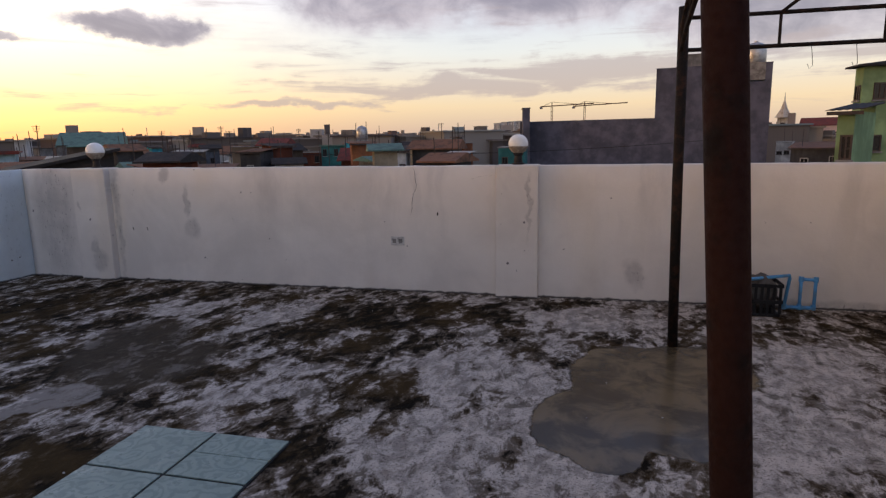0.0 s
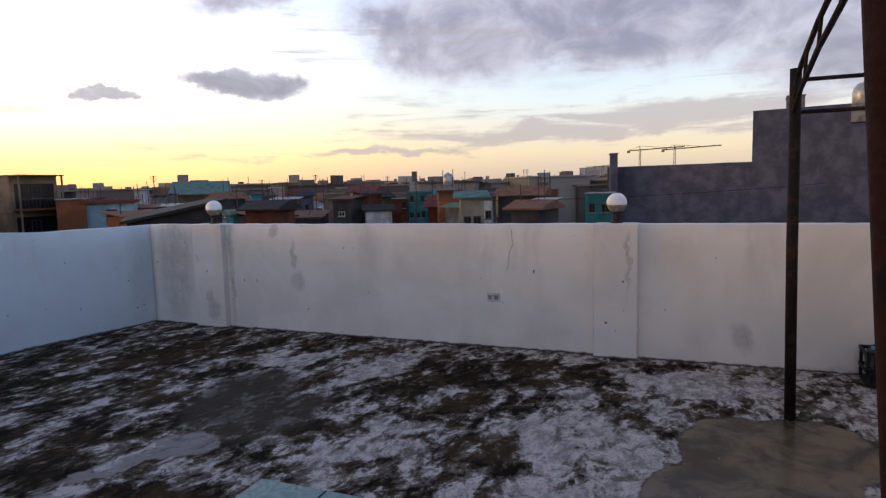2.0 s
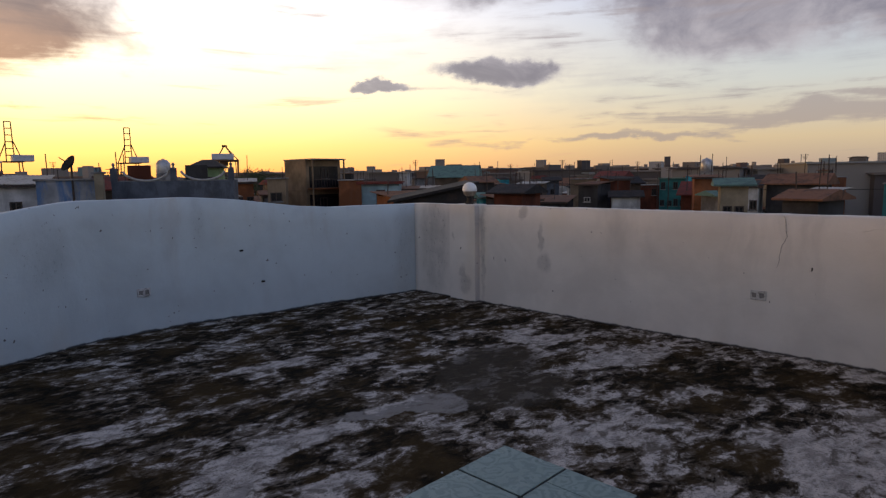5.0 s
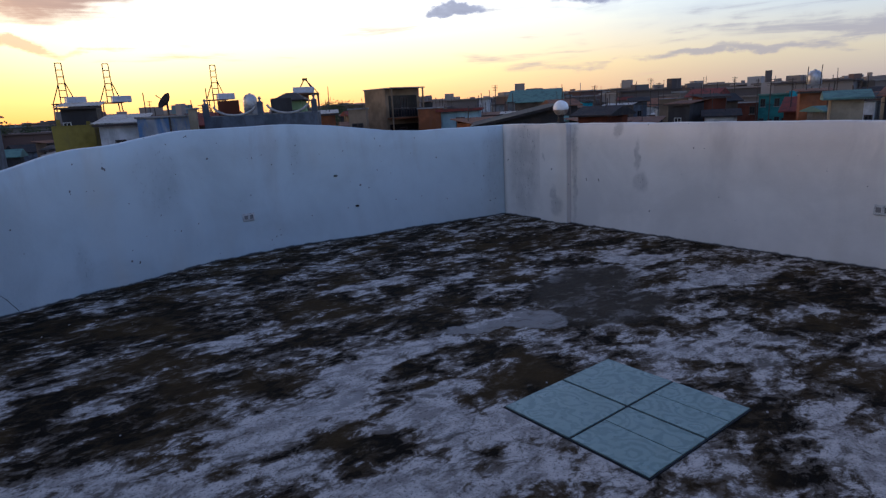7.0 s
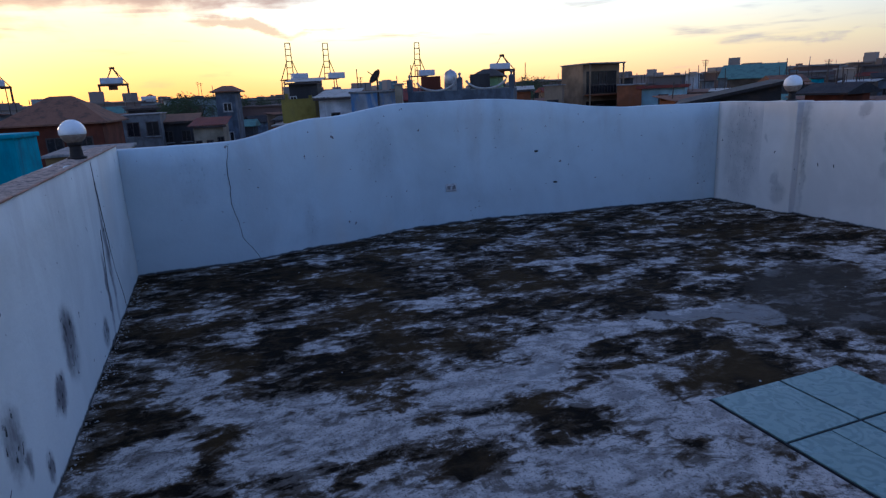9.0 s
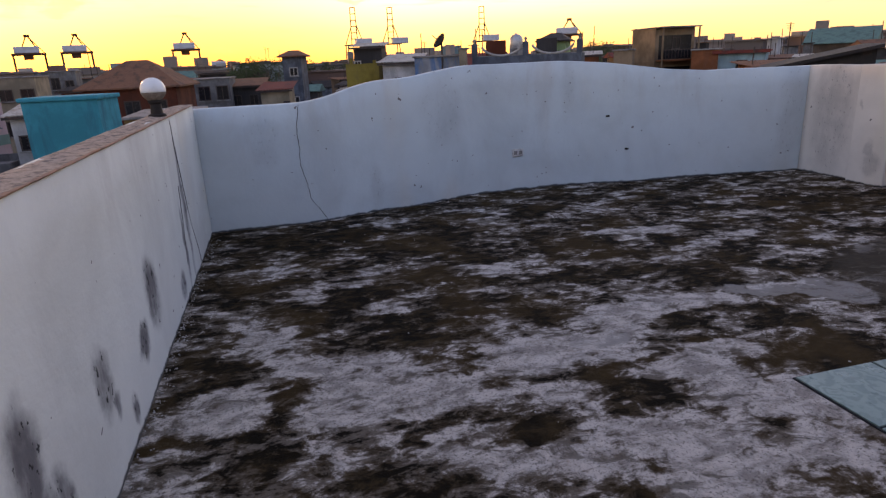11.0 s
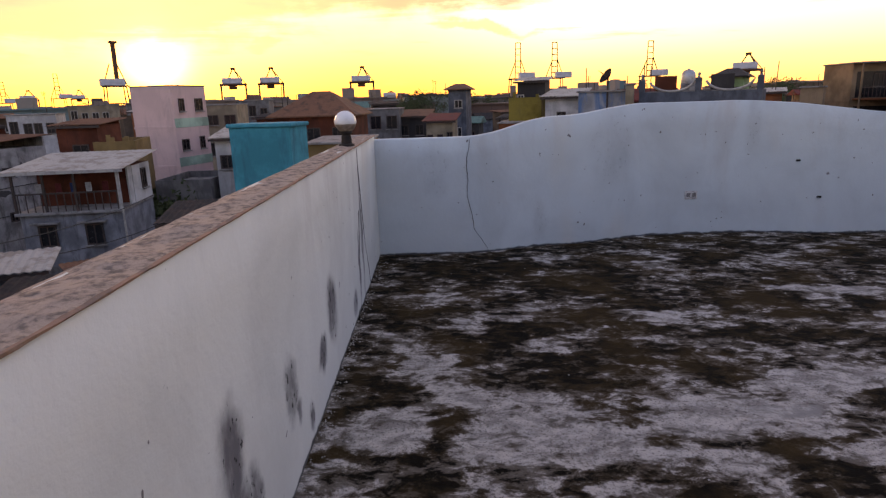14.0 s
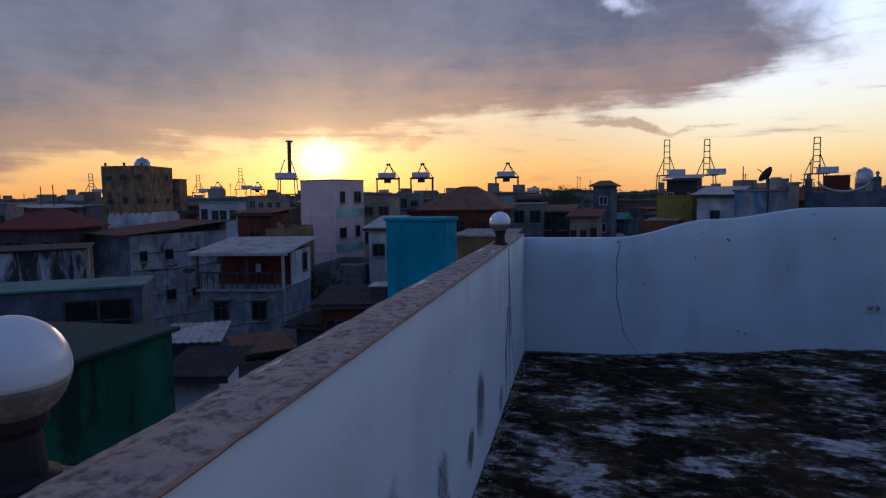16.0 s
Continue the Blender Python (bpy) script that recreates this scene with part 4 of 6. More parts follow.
def window(parent, m, w, h, pale):
    """A window: frame with a mullion, dark pane set back inside it, and a sill. Meshes are shared between equal windows."""
    key = (round(w, 1), round(h, 1), pale)
    if key not in WINDOW:
        w, h = max(key[0], 0.4), max(key[1], 0.4)
        f = boxes((-w / 2, -w / 2 + 0.07, -0.06, 0.03, 0, h), (w / 2 - 0.07, w / 2, -0.06, 0.03, 0, h), (-w / 2 + 0.07, w / 2 - 0.07, -0.06, 0.03, h - 0.07, h),
                  (-w / 2 + 0.07, w / 2 - 0.07, -0.06, 0.03, 0, 0.07), (-0.025, 0.025, -0.05, 0.02, 0.07, h - 0.07))
        mat = "frame_pale" if pale else "frame_dark"
        WINDOW[key] = (mesh_of(f, "window_frame", mat), mesh_of(boxes((-w / 2 + 0.07, w / 2 - 0.07, -0.018, -0.008, 0.07, h - 0.07)), "pane", "pane_dark"),
                       mesh_of(boxes((-w / 2 - 0.08, w / 2 + 0.08, -0.14, -0.061, -0.08, 0.0), bevel=0.01), "sill", "roof_concrete"))
    fr, pa, si = WINDOW[key]
    ob = new("window", fr)
    ob.parent, ob.matrix_basis = parent, m
    for nm, me in (("pane", pa), ("sill", si)):
        o = new(nm, me)
        o.parent = ob


def house(label, x, y, yaw, w, d, top, wall="wall_grey", roof="flat", front=(0, 0), side=(0, 0), ground=GROUND, wide=0, balcony=0, group="", pale=None, ws=1.0, clutter=0):
    """A town house with its front right corner at the origin: front along -x, side wall back along +y."""
    t = thing("house", label, "house", pose(x, y, ground, 0, 0, yaw), group)
    h = top - ground
    rnd = random.Random(int(abs(x * 131 + y * 17) * 10))
    pale = rnd.random() < 0.2 if pale is None else pale
    kind = roof.split("_")[0]
    body = h - (0.45 if kind in ("parapet", "battlement") else w * 0.22 + 0.15 if kind == "mono" else 0.0)
    bm = boxes((-w, 0, 0, d, 0, body))
    if kind == "mono":
        for v in bm.verts:
            if v.co.z > 1:
                v.co.z = h - 0.105 - (w * 0.22 if v.co.x < -0.5 else 0.0)
        wall = "roof_dark"
    for k in range(1, 4):
        if body - 2.8 * k > 0.5 and h > 3 and w > 2 and wall != "wall_block":
            zz = body - 2.8 * k
            part("storey_band", boxes((-w - 0.03, 0.03, -0.03, -0.001, zz - 0.1, zz + 0.08), bevel=0.01), wall, t)
    part("wall", bm, wall, t)
    tin = "roof_" + (roof.split("_")[1] if "_" in roof else "concrete")
    if kind == "flat":
        part("roof", boxes((-w - 0.1, 0.1, -0.1, d + 0.1, h + 0.002, h + 0.10), bevel=0.02), "roof_concrete", t)
    elif kind == "thin":
        part("roof", boxes((-w - 0.04, 0.04, -0.04, d + 0.04, h + 0.002, h + 0.07), bevel=0.02), "roof_dark" if wall == "wall_pink" else wall, t)
    elif kind == "low":
        part("roof", boxes((-w - 0.08, 0.08, -0.10, d + 0.1, h + 0.002, h + 0.07), bevel=0.02), tin, t)
    elif kind == "mono":
        bm = boxes((-w - 0.2, 0.2, -0.3, d + 0.2, h - 0.1, h))
        for v in bm.verts:
            if v.co.x < -1:
                v.co.z -= w * 0.22
        for f in bm.faces:
            f.normal_update()
        part("roof", bm, tin, t)
    elif kind == "slab":
        part("roof", boxes((-w - 0.3, 0.3, -0.35, d + 0.2, h + 0.002, h + 0.15), bevel=0.03), tin, t)
        part("eave", boxes((-w - 0.31, 0.31, -0.42, -0.352, h - 0.06, h + 0.19), bevel=0.01), "roof_green" if "green" in roof else tin, t)
    elif kind in ("parapet", "battlement"):
        part("roof", boxes((-w + 0.14, -0.14, 0.14, d - 0.14, body + 0.002, body + 0.05)), "roof_concrete", t)
        bm = boxes((-w, 0, 0, 0.14, body + 0.002, h), (-w, 0, d - 0.14, d, body + 0.002, h), (-w, -w + 0.14, 0.14, d - 0.14, body + 0.002, h), (-0.14, 0, 0.14, d - 0.14, body + 0.002, h))
        part("parapet", bm, wall, t)
        if kind == "battlement":
            for i in range(int(w / 0.55)):
                part("merlon", boxes((-w + 0.1 + i * 0.55, -w + 0.38 + i * 0.55, 0, 0.14, h + 0.002, h + 0.22), bevel=0.01), wall, t)
            for i in range(int(d / 0.55)):
                part("merlon", boxes((-0.14, 0, 0.2 + i * 0.55, 0.48 + i * 0.55, h + 0.002, h + 0.22), bevel=0.01), wall, t)
        else:
            for i in range(rnd.randint(1, 3)):
                px, pl = -w * rnd.random(), rnd.uniform(0.15, 0.4)
                part("stub_column", boxes((px - 0.1, px + 0.1, 0.02, 0.22, h + 0.002, h + pl)), wall, t)
    elif kind == "shed":
        part("roof", sheet(w, d, h + 0.04, h + 0.04 + d * 0.09, 0.35), tin, t)
        part("fascia", boxes((-w - 0.3, 0.3, -0.33, -0.28, h - 0.14, h - 0.01)), "frame_dark", t)
        part("gable_fill", boxes((-w + 0.01, -0.01, d - 0.12, d - 0.01, h + 0.001, h + d * 0.08)), wall, t)
    elif kind in ("gable", "hip"):
        part("roof", prism(w, d, h + 0.102, min(w, d) * (0.30 if kind == "hip" else 0.26), 0.4, min(w, d) * 0.45 if kind == "hip" else 0.0), tin, t)
    elif kind == "arch":
        bm = bmesh.new()
        n = 14
        rows = []
        for i in range(n + 1):
            a = math.pi * i / n
            px, pz = -w / 2 - math.cos(a) * (w / 2 + 0.2), h + 0.02 + math.sin(a) * w * 0.22
            rows.append([bm.verts.new(p) for p in ((px, -0.2, pz), (px, d + 0.2, pz), (px, d + 0.2, pz + 0.08), (px, -0.2, pz + 0.08))])
        for a, b in zip(rows, rows[1:]):
            for k in range(4):
                bm.faces.new((a[k], a[(k + 1) % 4], b[(k + 1) % 4], b[k]))
        bm.faces.new(rows[0])
        bm.faces.new(rows[-1])
        bmesh.ops.recalc_face_normals(bm, faces=bm.faces)
        part("roof", bm, "roof_rust", t)
    elif kind == "spire":
        part("roof", lathe(bmesh.new(), [(w * 0.72, h), (w * 0.60, h + 0.5), (w * 0.28, h + 1.8), (w * 0.1, h + 3.2), (0.12, h + 3.4), (0.03, h + 5.2)], 8), "roof_pale", t).location.x = -w / 2
    elif kind == "curls":
        part("roof", boxes((-w, 0, 0.3, d, h + 0.002, h + 0.06)), "roof_concrete", t)
        for cx in (-w * 0.72, -w * 0.25):
            pts = [(cx + 1.25 * math.cos(a), 0.05, h + 0.75 + 0.72 * math.sin(a)) for a in (radians(v) for v in range(195, 352, 12))]
            part("curl", tube(bmesh.new(), pts, 0.07, 8), "frame_pale", t, "white curved bracket", True)
            part("backing", boxes((cx - 1.0, cx + 0.2, 0.3, 0.42, h + 0.062, h + 0.9)), rnd.choice(("wall_dark", "wall_cyanwhite", "wall_redwood")), t)
        for cx in (-w * 0.5, -w * 0.98, -0.1):
            part("pier", boxes((cx - 0.16, cx + 0.16, 0.0, 0.3, h + 0.002, h + 0.75), bevel=0.02), wall, t)
            part("finial", lathe(bmesh.new(), [(0.09, h + 0.752), (0.05, h + 0.85), (0.1, h + 0.95), (0.03, h + 1.05)], 10), "roof_concrete", t).location = (cx, 0.15, 0)
    if clutter:
        for i in range(rnd.randint(1, 4)):
            px, py, ph = -w * rnd.random(), d * rnd.uniform(0.2, 0.8), rnd.uniform(0.6, 2.6)
            part("roof_rod", tube(bmesh.new(), [(px, py, h - 0.2), (px + rnd.uniform(-0.1, 0.1), py, h + ph)], 0.035, 5), "frame_dark", t)
        if kind in ("flat", "parapet") and rnd.random() < 0.6:
            px, bw, bh = -w * rnd.uniform(0.2, 0.8), rnd.uniform(0.5, w * 0.22), rnd.uniform(0.7, 1.9)
            part("roof_hut", boxes((px - bw, px + bw, d * 0.3, d * 0.7, h + 0.102, h + bh), bevel=0.02), rnd.choice(("wall_grey", "wall_dark", "wall_brown", "wall_white")), t)
            part("hut_roof", boxes((px - bw - 0.2, px + bw + 0.2, d * 0.3 - 0.3, d * 0.7 + 0.2, h + bh + 0.002, h + bh + 0.07)), rnd.choice(("roof_rust", "roof_pale", "roof_dark")), t)
    scale = (1.0 if w > 2.5 else 0.75) * ws
    for (nx, nz), length, turn in ((front, w, 0), (side, d, 1)):
        for k in range(nz):
            zz = h - 2.75 * k - (1.75 if body > 2 else 1.2)
            if zz < 0.6:
                continue
            for i in range(nx):
                if rnd.random() < 0.08 and nx > 2:
                    continue
                u = length * (i + 0.5) / nx + rnd.uniform(-0.12, 0.12)
                ww = min(rnd.choice((0.8, 1.0, 1.2)) * scale, length / nx * 0.7)
                hh = rnd.choice((0.9, 1.0, 1.2)) * scale
                window(t, pose(0, u, zz, 0, 0, 90) if turn else pose(-u, 0, zz), ww, hh, pale)
    if wall == "wall_pink" and side[0]:
        for zz in (h - 2.55, h - 5.3):
            part("colour_band", boxes((0.001, 0.035, 0.002, d - 0.002, zz - 0.32, zz + 0.32)), "wall_mint", t, "pale green painted band")
    if wide:
        part("window_band", boxes((-1.7, -0.25, -0.012, 0.002, h - 1.25, h - 0.25)), "pane_dark", t, "wide dark window opening")
        for px in (-1.72, -0.98, -0.25):
            part("window_post", boxes((px - 0.03, px + 0.03, -0.05, -0.0121, h - 1.25, h - 0.25)), "frame_dark", t)
        for pz in (h - 1.27, h - 0.78, h - 0.27):
            part("window_rail", boxes((-1.69, -0.28, -0.04, -0.0122, pz - 0.025, pz + 0.025)), "frame_dark", t)
        part("awning_window", boxes((-3.1, -2.3, -0.35, -0.002, h - 0.95, h - 0.55), bevel=0.03), "wall_bluegrey", t)
    if balcony:
        for k in range(3):
            zz = h - 2.6 * (k + 1)
            part("balcony", boxes((0.002, 0.9, 0.15, d - 0.1, zz - 0.12, zz), bevel=0.02), "wall_orange" if k % 2 == 0 else "wall_tan", t)
            part("handrail", boxes((0.84, 0.9, 0.15, d - 0.1, zz + 0.78, zz + 0.84)), "frame_dark", t)
            for j in range(int((d - 0.3) / 0.3)):
                part("baluster", boxes((0.855, 0.885, 0.2 + j * 0.3, 0.23 + j * 0.3, zz + 0.001, zz + 0.78)), "frame_dark", t)
            part("opening", boxes((0.001, 0.012, 0.35, d - 0.3, zz + 0.05, zz + 2.0)), "pane_dark", t)
        for yy in (0.2, d - 0.15):
            part("balcony_post", boxes((0.8, 0.9, yy - 0.06, yy + 0.06, 0.0, h)), "wall_tan", t)
        part("canopy", boxes((0.102, 1.0, 0.0, d, h + 0.002, h + 0.1)), "roof_concrete", t)
    return t


def shack(x, y, yaw, w, d, top):
    """Block shack: dark ground floor, block storey with two windows, open balcony with posts under a pale sheet roof."""
    t = thing("shack", "grey block shack with an open balcony under a pale sheet roof", "house", pose(x, y, GROUND, 0, 0, yaw))
    h = top - GROUND
    fl, lo = h - 2.0, h - 4.5
    part("lower_wall", boxes((-w + 0.25, -0.2, 0.3, d, 0, lo)), "wall_hollow", t)
    part("block_wall", boxes((-w, 0, 0, d, lo + 0.002, fl)), "wall_hollow", t, "bare grey hollow-block wall")
    for k in range(12):
        part("block_course", boxes((-w - 0.006, 0.006, -0.008, -0.0005, lo + 0.02 + k * 0.2, lo + 0.205 + k * 0.2)), "wall_hollow", t)
    part("floor_slab", boxes((-w - 0.15, 0.08, -0.2, d, fl + 0.002, fl + 0.14), bevel=0.02), "roof_concrete", t)
    part("back_room", boxes((-w * 0.98, -0.02, d * 0.42, d, fl + 0.142, h - 0.05)), "wall_redwood", t, "dark red boarded room wall")
    part("side_wall", boxes((-0.08, 0.0, d * 0.3, d * 0.42 - 0.002, fl + 0.142, h - 0.05)), "wall_white", t)
    part("side_panel", boxes((-0.018, 0.03, d * 0.422, d, fl + 0.142, h - 0.06)), "wall_white", t, "white painted side boarding")
    window(t, pose(0.03, d * 0.75, fl + 0.7, 0, 0, 90), 0.7, 1.0, False)
    part("roof", sheet(w, d, h + 0.02, h + 0.5, 0.45, 0.03, 0.02, 0.3), "roof_pale", t, "pale weathered sheet roof")
    part("fascia", boxes((-w - 0.4, 0.4, -0.46, -0.41, h - 0.12, h + 0.02)), "frame_pale", t)
    for px in (-w - 0.05, -w * 0.72, -w * 0.42, 0.02):
        part("post", boxes((px - 0.05, px + 0.05, -0.16, -0.06, fl + 0.142, h), bevel=0.01), "frame_dark" if px < -0.1 else "frame_pale", t)
    part("drain_pipe", tube(bmesh.new(), [(0.08, -0.12, lo - 1.5), (0.08, -0.12, h - 0.1)], 0.05, 8), "frame_pale", t)
    part("handrail", boxes((-w, 0, -0.14, -0.09, fl + 0.95, fl + 1.02)), "frame_dark", t)
    for i in range(14):
        px = -w + 0.1 + i * (w - 0.2) / 13
        part("baluster", boxes((px - 0.02, px + 0.02, -0.13, -0.10, fl + 0.142, fl + 0.95)), "frame_dark", t)
    for px in (-w * 0.76, -w * 0.3):
        window(t, pose(px, -0.008, lo + 1.0), 0.8, 1.0, False)
        part("hood", boxes((px - 0.6, px + 0.6, -0.35, -0.009, lo + 2.1, lo + 2.16)), "roof_concrete", t)
    for i, (px, m) in enumerate(((-0.86, "cloth_white"), (-0.66, "cloth_red"), (-0.52, "cloth_blue"), (-0.36, "cloth_white"), (-0.2, "cloth_red"))):
        c = boxes((px * w - 0.13, px * w + 0.13, 0.75, 0.77, fl + 0.85, fl + 1.35))
        for v in c.verts:
            v.co.y += 0.05 * math.sin(v.co.x * 23)
        ob = new("laundry", mesh_of(c, "laundry", m))
        ob.matrix_basis = pose(x, y, GROUND, 0, 0, yaw)
        tagged(ob, "washing hung out on the dark balcony", "laundry", group="washing on the balcony")


def stick(name, parent, a, b, r, mat="crane_steel", label=""):
    return part(name, tube(bmesh.new(), [a, b], r, 5), mat, parent, label)


def boom_crane(label, x, y, z, yaw, wide=1.0):
    """Ship-to-shore crane seen along its boom, which stands raised."""
    H = z - GROUND
    t = thing("harbour_crane", label, "crane", pose(x, y, GROUND, 0, 0, yaw + 12), "harbour cranes")
    p, k, q = H * 0.44, 10.0, 0.55
    for sx in (-k, k * 0.9):
        for sy in (-8, 8):
            stick("leg", t, (sx, sy, 0), (sx * 0.85, sy * 0.7, p), q)
    for zz in (p * 0.5, p):
        stick("portal_beam", t, (-k, -7, zz), (k, -7, zz), q)
        stick("portal_beam", t, (-k, 7, zz), (k, 7, zz), q)
    if wide > 1.2:
        stick("boom", t, (2.0, 0, p), (2.6, 0, H), 2.0)
        part("boom_head", boxes((-0.4, 5.6, -3, 3, H - 1.6, H)), "crane_steel", t)
    else:
        for s in (-1, 1):
            stick("boom_rail", t, (s * 3.2, 0, p), (s * 2.6, 0, H), 0.5)
        for i in range(6):
            f = (i + 1) / 6
            zz = p + (H - p) * f
            stick("boom_rung", t, (-3.1 + f * 0.4, 0, zz), (3.1 - f * 0.4, 0, zz), 0.45)
    stick("stay", t, (-k, 0, p), (-2.6, 0, p + (H - p) * 0.5), 0.5)
    stick("stay", t, (k, 0, p), (2.8, 0, p + (H - p) * 0.55), 0.5)
    stick("stay", t, (k * 0.4, 0, p), (2.4, 0, p + (H - p) * 0.5), 0.4)
    bx = -12 if wide > 1.2 else 1
    part("machine_house", boxes((bx, bx + 17 * wide ** 0.3, -5, 5, p + 0.3, p + 6.5), bevel=0.6), "crane_white", t, "white machine house")


def portal_crane(label, x, y, z, yaw, tilt=0):
    H = z - GROUND
    t = thing("harbour_crane", label, "crane", pose(x, y, GROUND, 0, 0, yaw), "harbour cranes")
    p = H * 0.66
    k = 11.0
    for sx in (-k, k):
        for sy in (-6, 6):
            stick("leg", t, (sx, sy, 0), (sx, sy * 0.8, p), 0.75)
    for sy in (-5, 5):
        stick("girder", t, (-k - 1, sy, p), (k + 1, sy, p), 0.9)
    stick("tie", t, (-k, -5, p * 0.45), (k, -5, p * 0.45), 0.35)
    part("machine_house", boxes((-k * 0.9, k * 0.72, -5, 5, p + 0.92, p + 6.0), bevel=0.6), "crane_white", t, "white machine house")
    for sx in (-4.5, 4.5):
        stick("mast_leg", t, (sx + 1, 0, p + 6), (1.0, 0, H), 0.5)
    stick("back_stay", t, (k, 0, p + 1), (1.5, 0, H - 1), 0.4)
    part("mast_head", boxes((-1.2, 3.0, -1.5, 1.5, H - 1.8, H)), "crane_steel", t)
    part("trolley", boxes((-4, 3, -3, 3, p - 4.2, p - 0.95)), "crane_steel", t)


def tower_crane(label, x, y, z, yaw):
    t = thing("tower_crane", label, "crane", pose(x, y, GROUND, 0, 0, yaw), "tower cranes")
    H = z - GROUND
    for s in (-1, 1):
        stick("mast_rail", t, (s, 0, 0), (s, 0, H - 6), 0.4)
    for i in range(10):
        zz = (H - 6) * (i + 0.5) / 10
        stick("mast_rung", t, (-1, 0, zz), (1, 0, zz + 2), 0.25)
    stick("jib", t, (-16, 0, H - 6), (58, 0, H - 3), 0.75)
    stick("cat_head", t, (0, 0, H - 6), (0, 0, H), 0.6)
    stick("tie", t, (0, 0, H), (40, 0, H - 4), 0.25)
    stick("tie", t, (0, 0, H), (-15, 0, H - 6), 0.25)
    part("counterweight", boxes((-17, -13, -1.5, 1.5, H - 9, H - 6.5)), "roof_concrete", t)


def tree(label, x, y, z, yaw, spread=5.0):
    t = thing("tree", label, "tree", pose(x, y, GROUND, 0, 0, yaw), "trees between the houses")
    H = z - GROUND
    rnd = random.Random(int(abs(x + y) * 10))
    bm = bmesh.new()
    tube(bm, [(0, 0, 0), (0.15, 0, H * 0.35), (0.05, 0.1, H * 0.6)], 0.3, 8, [0.35, 0.26, 0.18])
    tips = []
    for i in range(11):
        a, e = rnd.uniform(0, 6.3), rnd.uniform(0.3, 1.1)
        L = rnd.uniform(0.6, 1.0) * spread
        q = Vector((math.cos(a) * L * math.cos(e), math.sin(a) * L * math.cos(e), min(H * 0.58 + L * math.sin(e), H - 0.5)))
        tube(bm, [(0.05, 0.1, H * rnd.uniform(0.42, 0.6)), q * 0.55 + Vector((0, 0, H * 0.26)), q], 0.08, 5, [0.11, 0.07, 0.03])
        tips.append(q)
    part("trunk", bm, "bark", t)
    verts, faces = [], []
    for q in tips:
        for c in range(7):
            cc = q + Vector((rnd.gauss(0, 1.0), rnd.gauss(0, 1.0), rnd.gauss(-0.1, 0.55)))
            for j in range(26):
                p = cc + Vector((rnd.gauss(0, 0.42), rnd.gauss(0, 0.42), rnd.gauss(0, 0.3)))
                u = Vector((rnd.gauss(0, 1), rnd.gauss(0, 1), rnd.gauss(0, 1))).normalized() * rnd.uniform(0.10, 0.22)
                v = u.orthogonal().normalized() * rnd.uniform(0.06, 0.12)
                n = len(verts)
                verts += [p - u, p + v, p + u, p - v]
                faces.append((n, n + 1, n + 2, n + 3))
    me = bpy.data.meshes.new("crown")
    me.from_pydata(verts, [], faces)
    me.materials.append(MATS["leaf"])
    ob = new("crown", me)
    ob.parent = t


def mast(label, x, y, z, yaw):
    t = thing("roof_mast", label, "aerial", pose(x, y, GROUND, 0, 0, yaw + 20), "roof aerials")
    H = z - GROUND
    part("pole", tube(bmesh.new(), [(0, 0, 0), (0.03, 0, H)], 0.045, 6), "frame_dark", t)
    for k in range(4):
        w = 0.75 - 0.1 * k
        part("element", tube(bmesh.new(), [(-w / 2, 0, H - 0.1 - 0.16 * k), (w / 2, 0, H - 0.1 - 0.16 * k)], 0.02, 5), "frame_dark", t)


def water_tank(label, x, y, z, yaw, dia):
    t = thing("water_tank", label, "tank", pose(x, y, z - dia * 0.55, 0, 0, yaw))
    r = dia / 2
    part("tank", lathe(bmesh.new(), [(r * 0.96, 0), (r, 0.05), (r, r * 1.1), (r * 0.92, r * 1.5), (r * 0.6, r * 1.9), (r * 0.15, r * 2.02)], 20), "steel_tank", t, smooth=True)
    part("lid", lathe(bmesh.new(), [(r * 0.2, r * 2.0), (r * 0.2, r * 2.12), (r * 0.05, r * 2.14)], 12), "steel_tank", t)
    part("stand", boxes((-r, r, -r, r, -1.2, -0.002), bevel=0.02), "roof_concrete", t)


def dish(label, x, y, z, yaw, r):
    t = thing("satellite_dish", label, "dish", pose(x, y, z, 0, 0, yaw))
    bm = bmesh.new()
    prof = [(0.02, 0.0)] + [(r * k / 8, 0.45 * r * (k / 8) ** 2) for k in range(1, 9)] + [(r * 1.0, 0.45 * r - 0.03)] + [(r * k / 8, 0.45 * r * (k / 8) ** 2 - 0.03) for k in range(7, 0, -1)]
    lathe(bm, prof, 24)
    bmesh.ops.rotate(bm, verts=bm.verts, cent=(0, 0, 0), matrix=Euler((radians(20), radians(-52), 0)).to_matrix())
    part("reflector", bm, "roof_dark", t, "dark mesh reflector", True)
    part("pole", tube(bmesh.new(), [(0, 0.05, -2.2), (0, 0.05, -0.02)], 0.05, 8), "frame_dark", t)
    part("feed_arm", tube(bmesh.new(), [(-0.05, 0, 0.02), (-0.5, -0.1, 0.38)], 0.025, 6), "frame_dark", t)


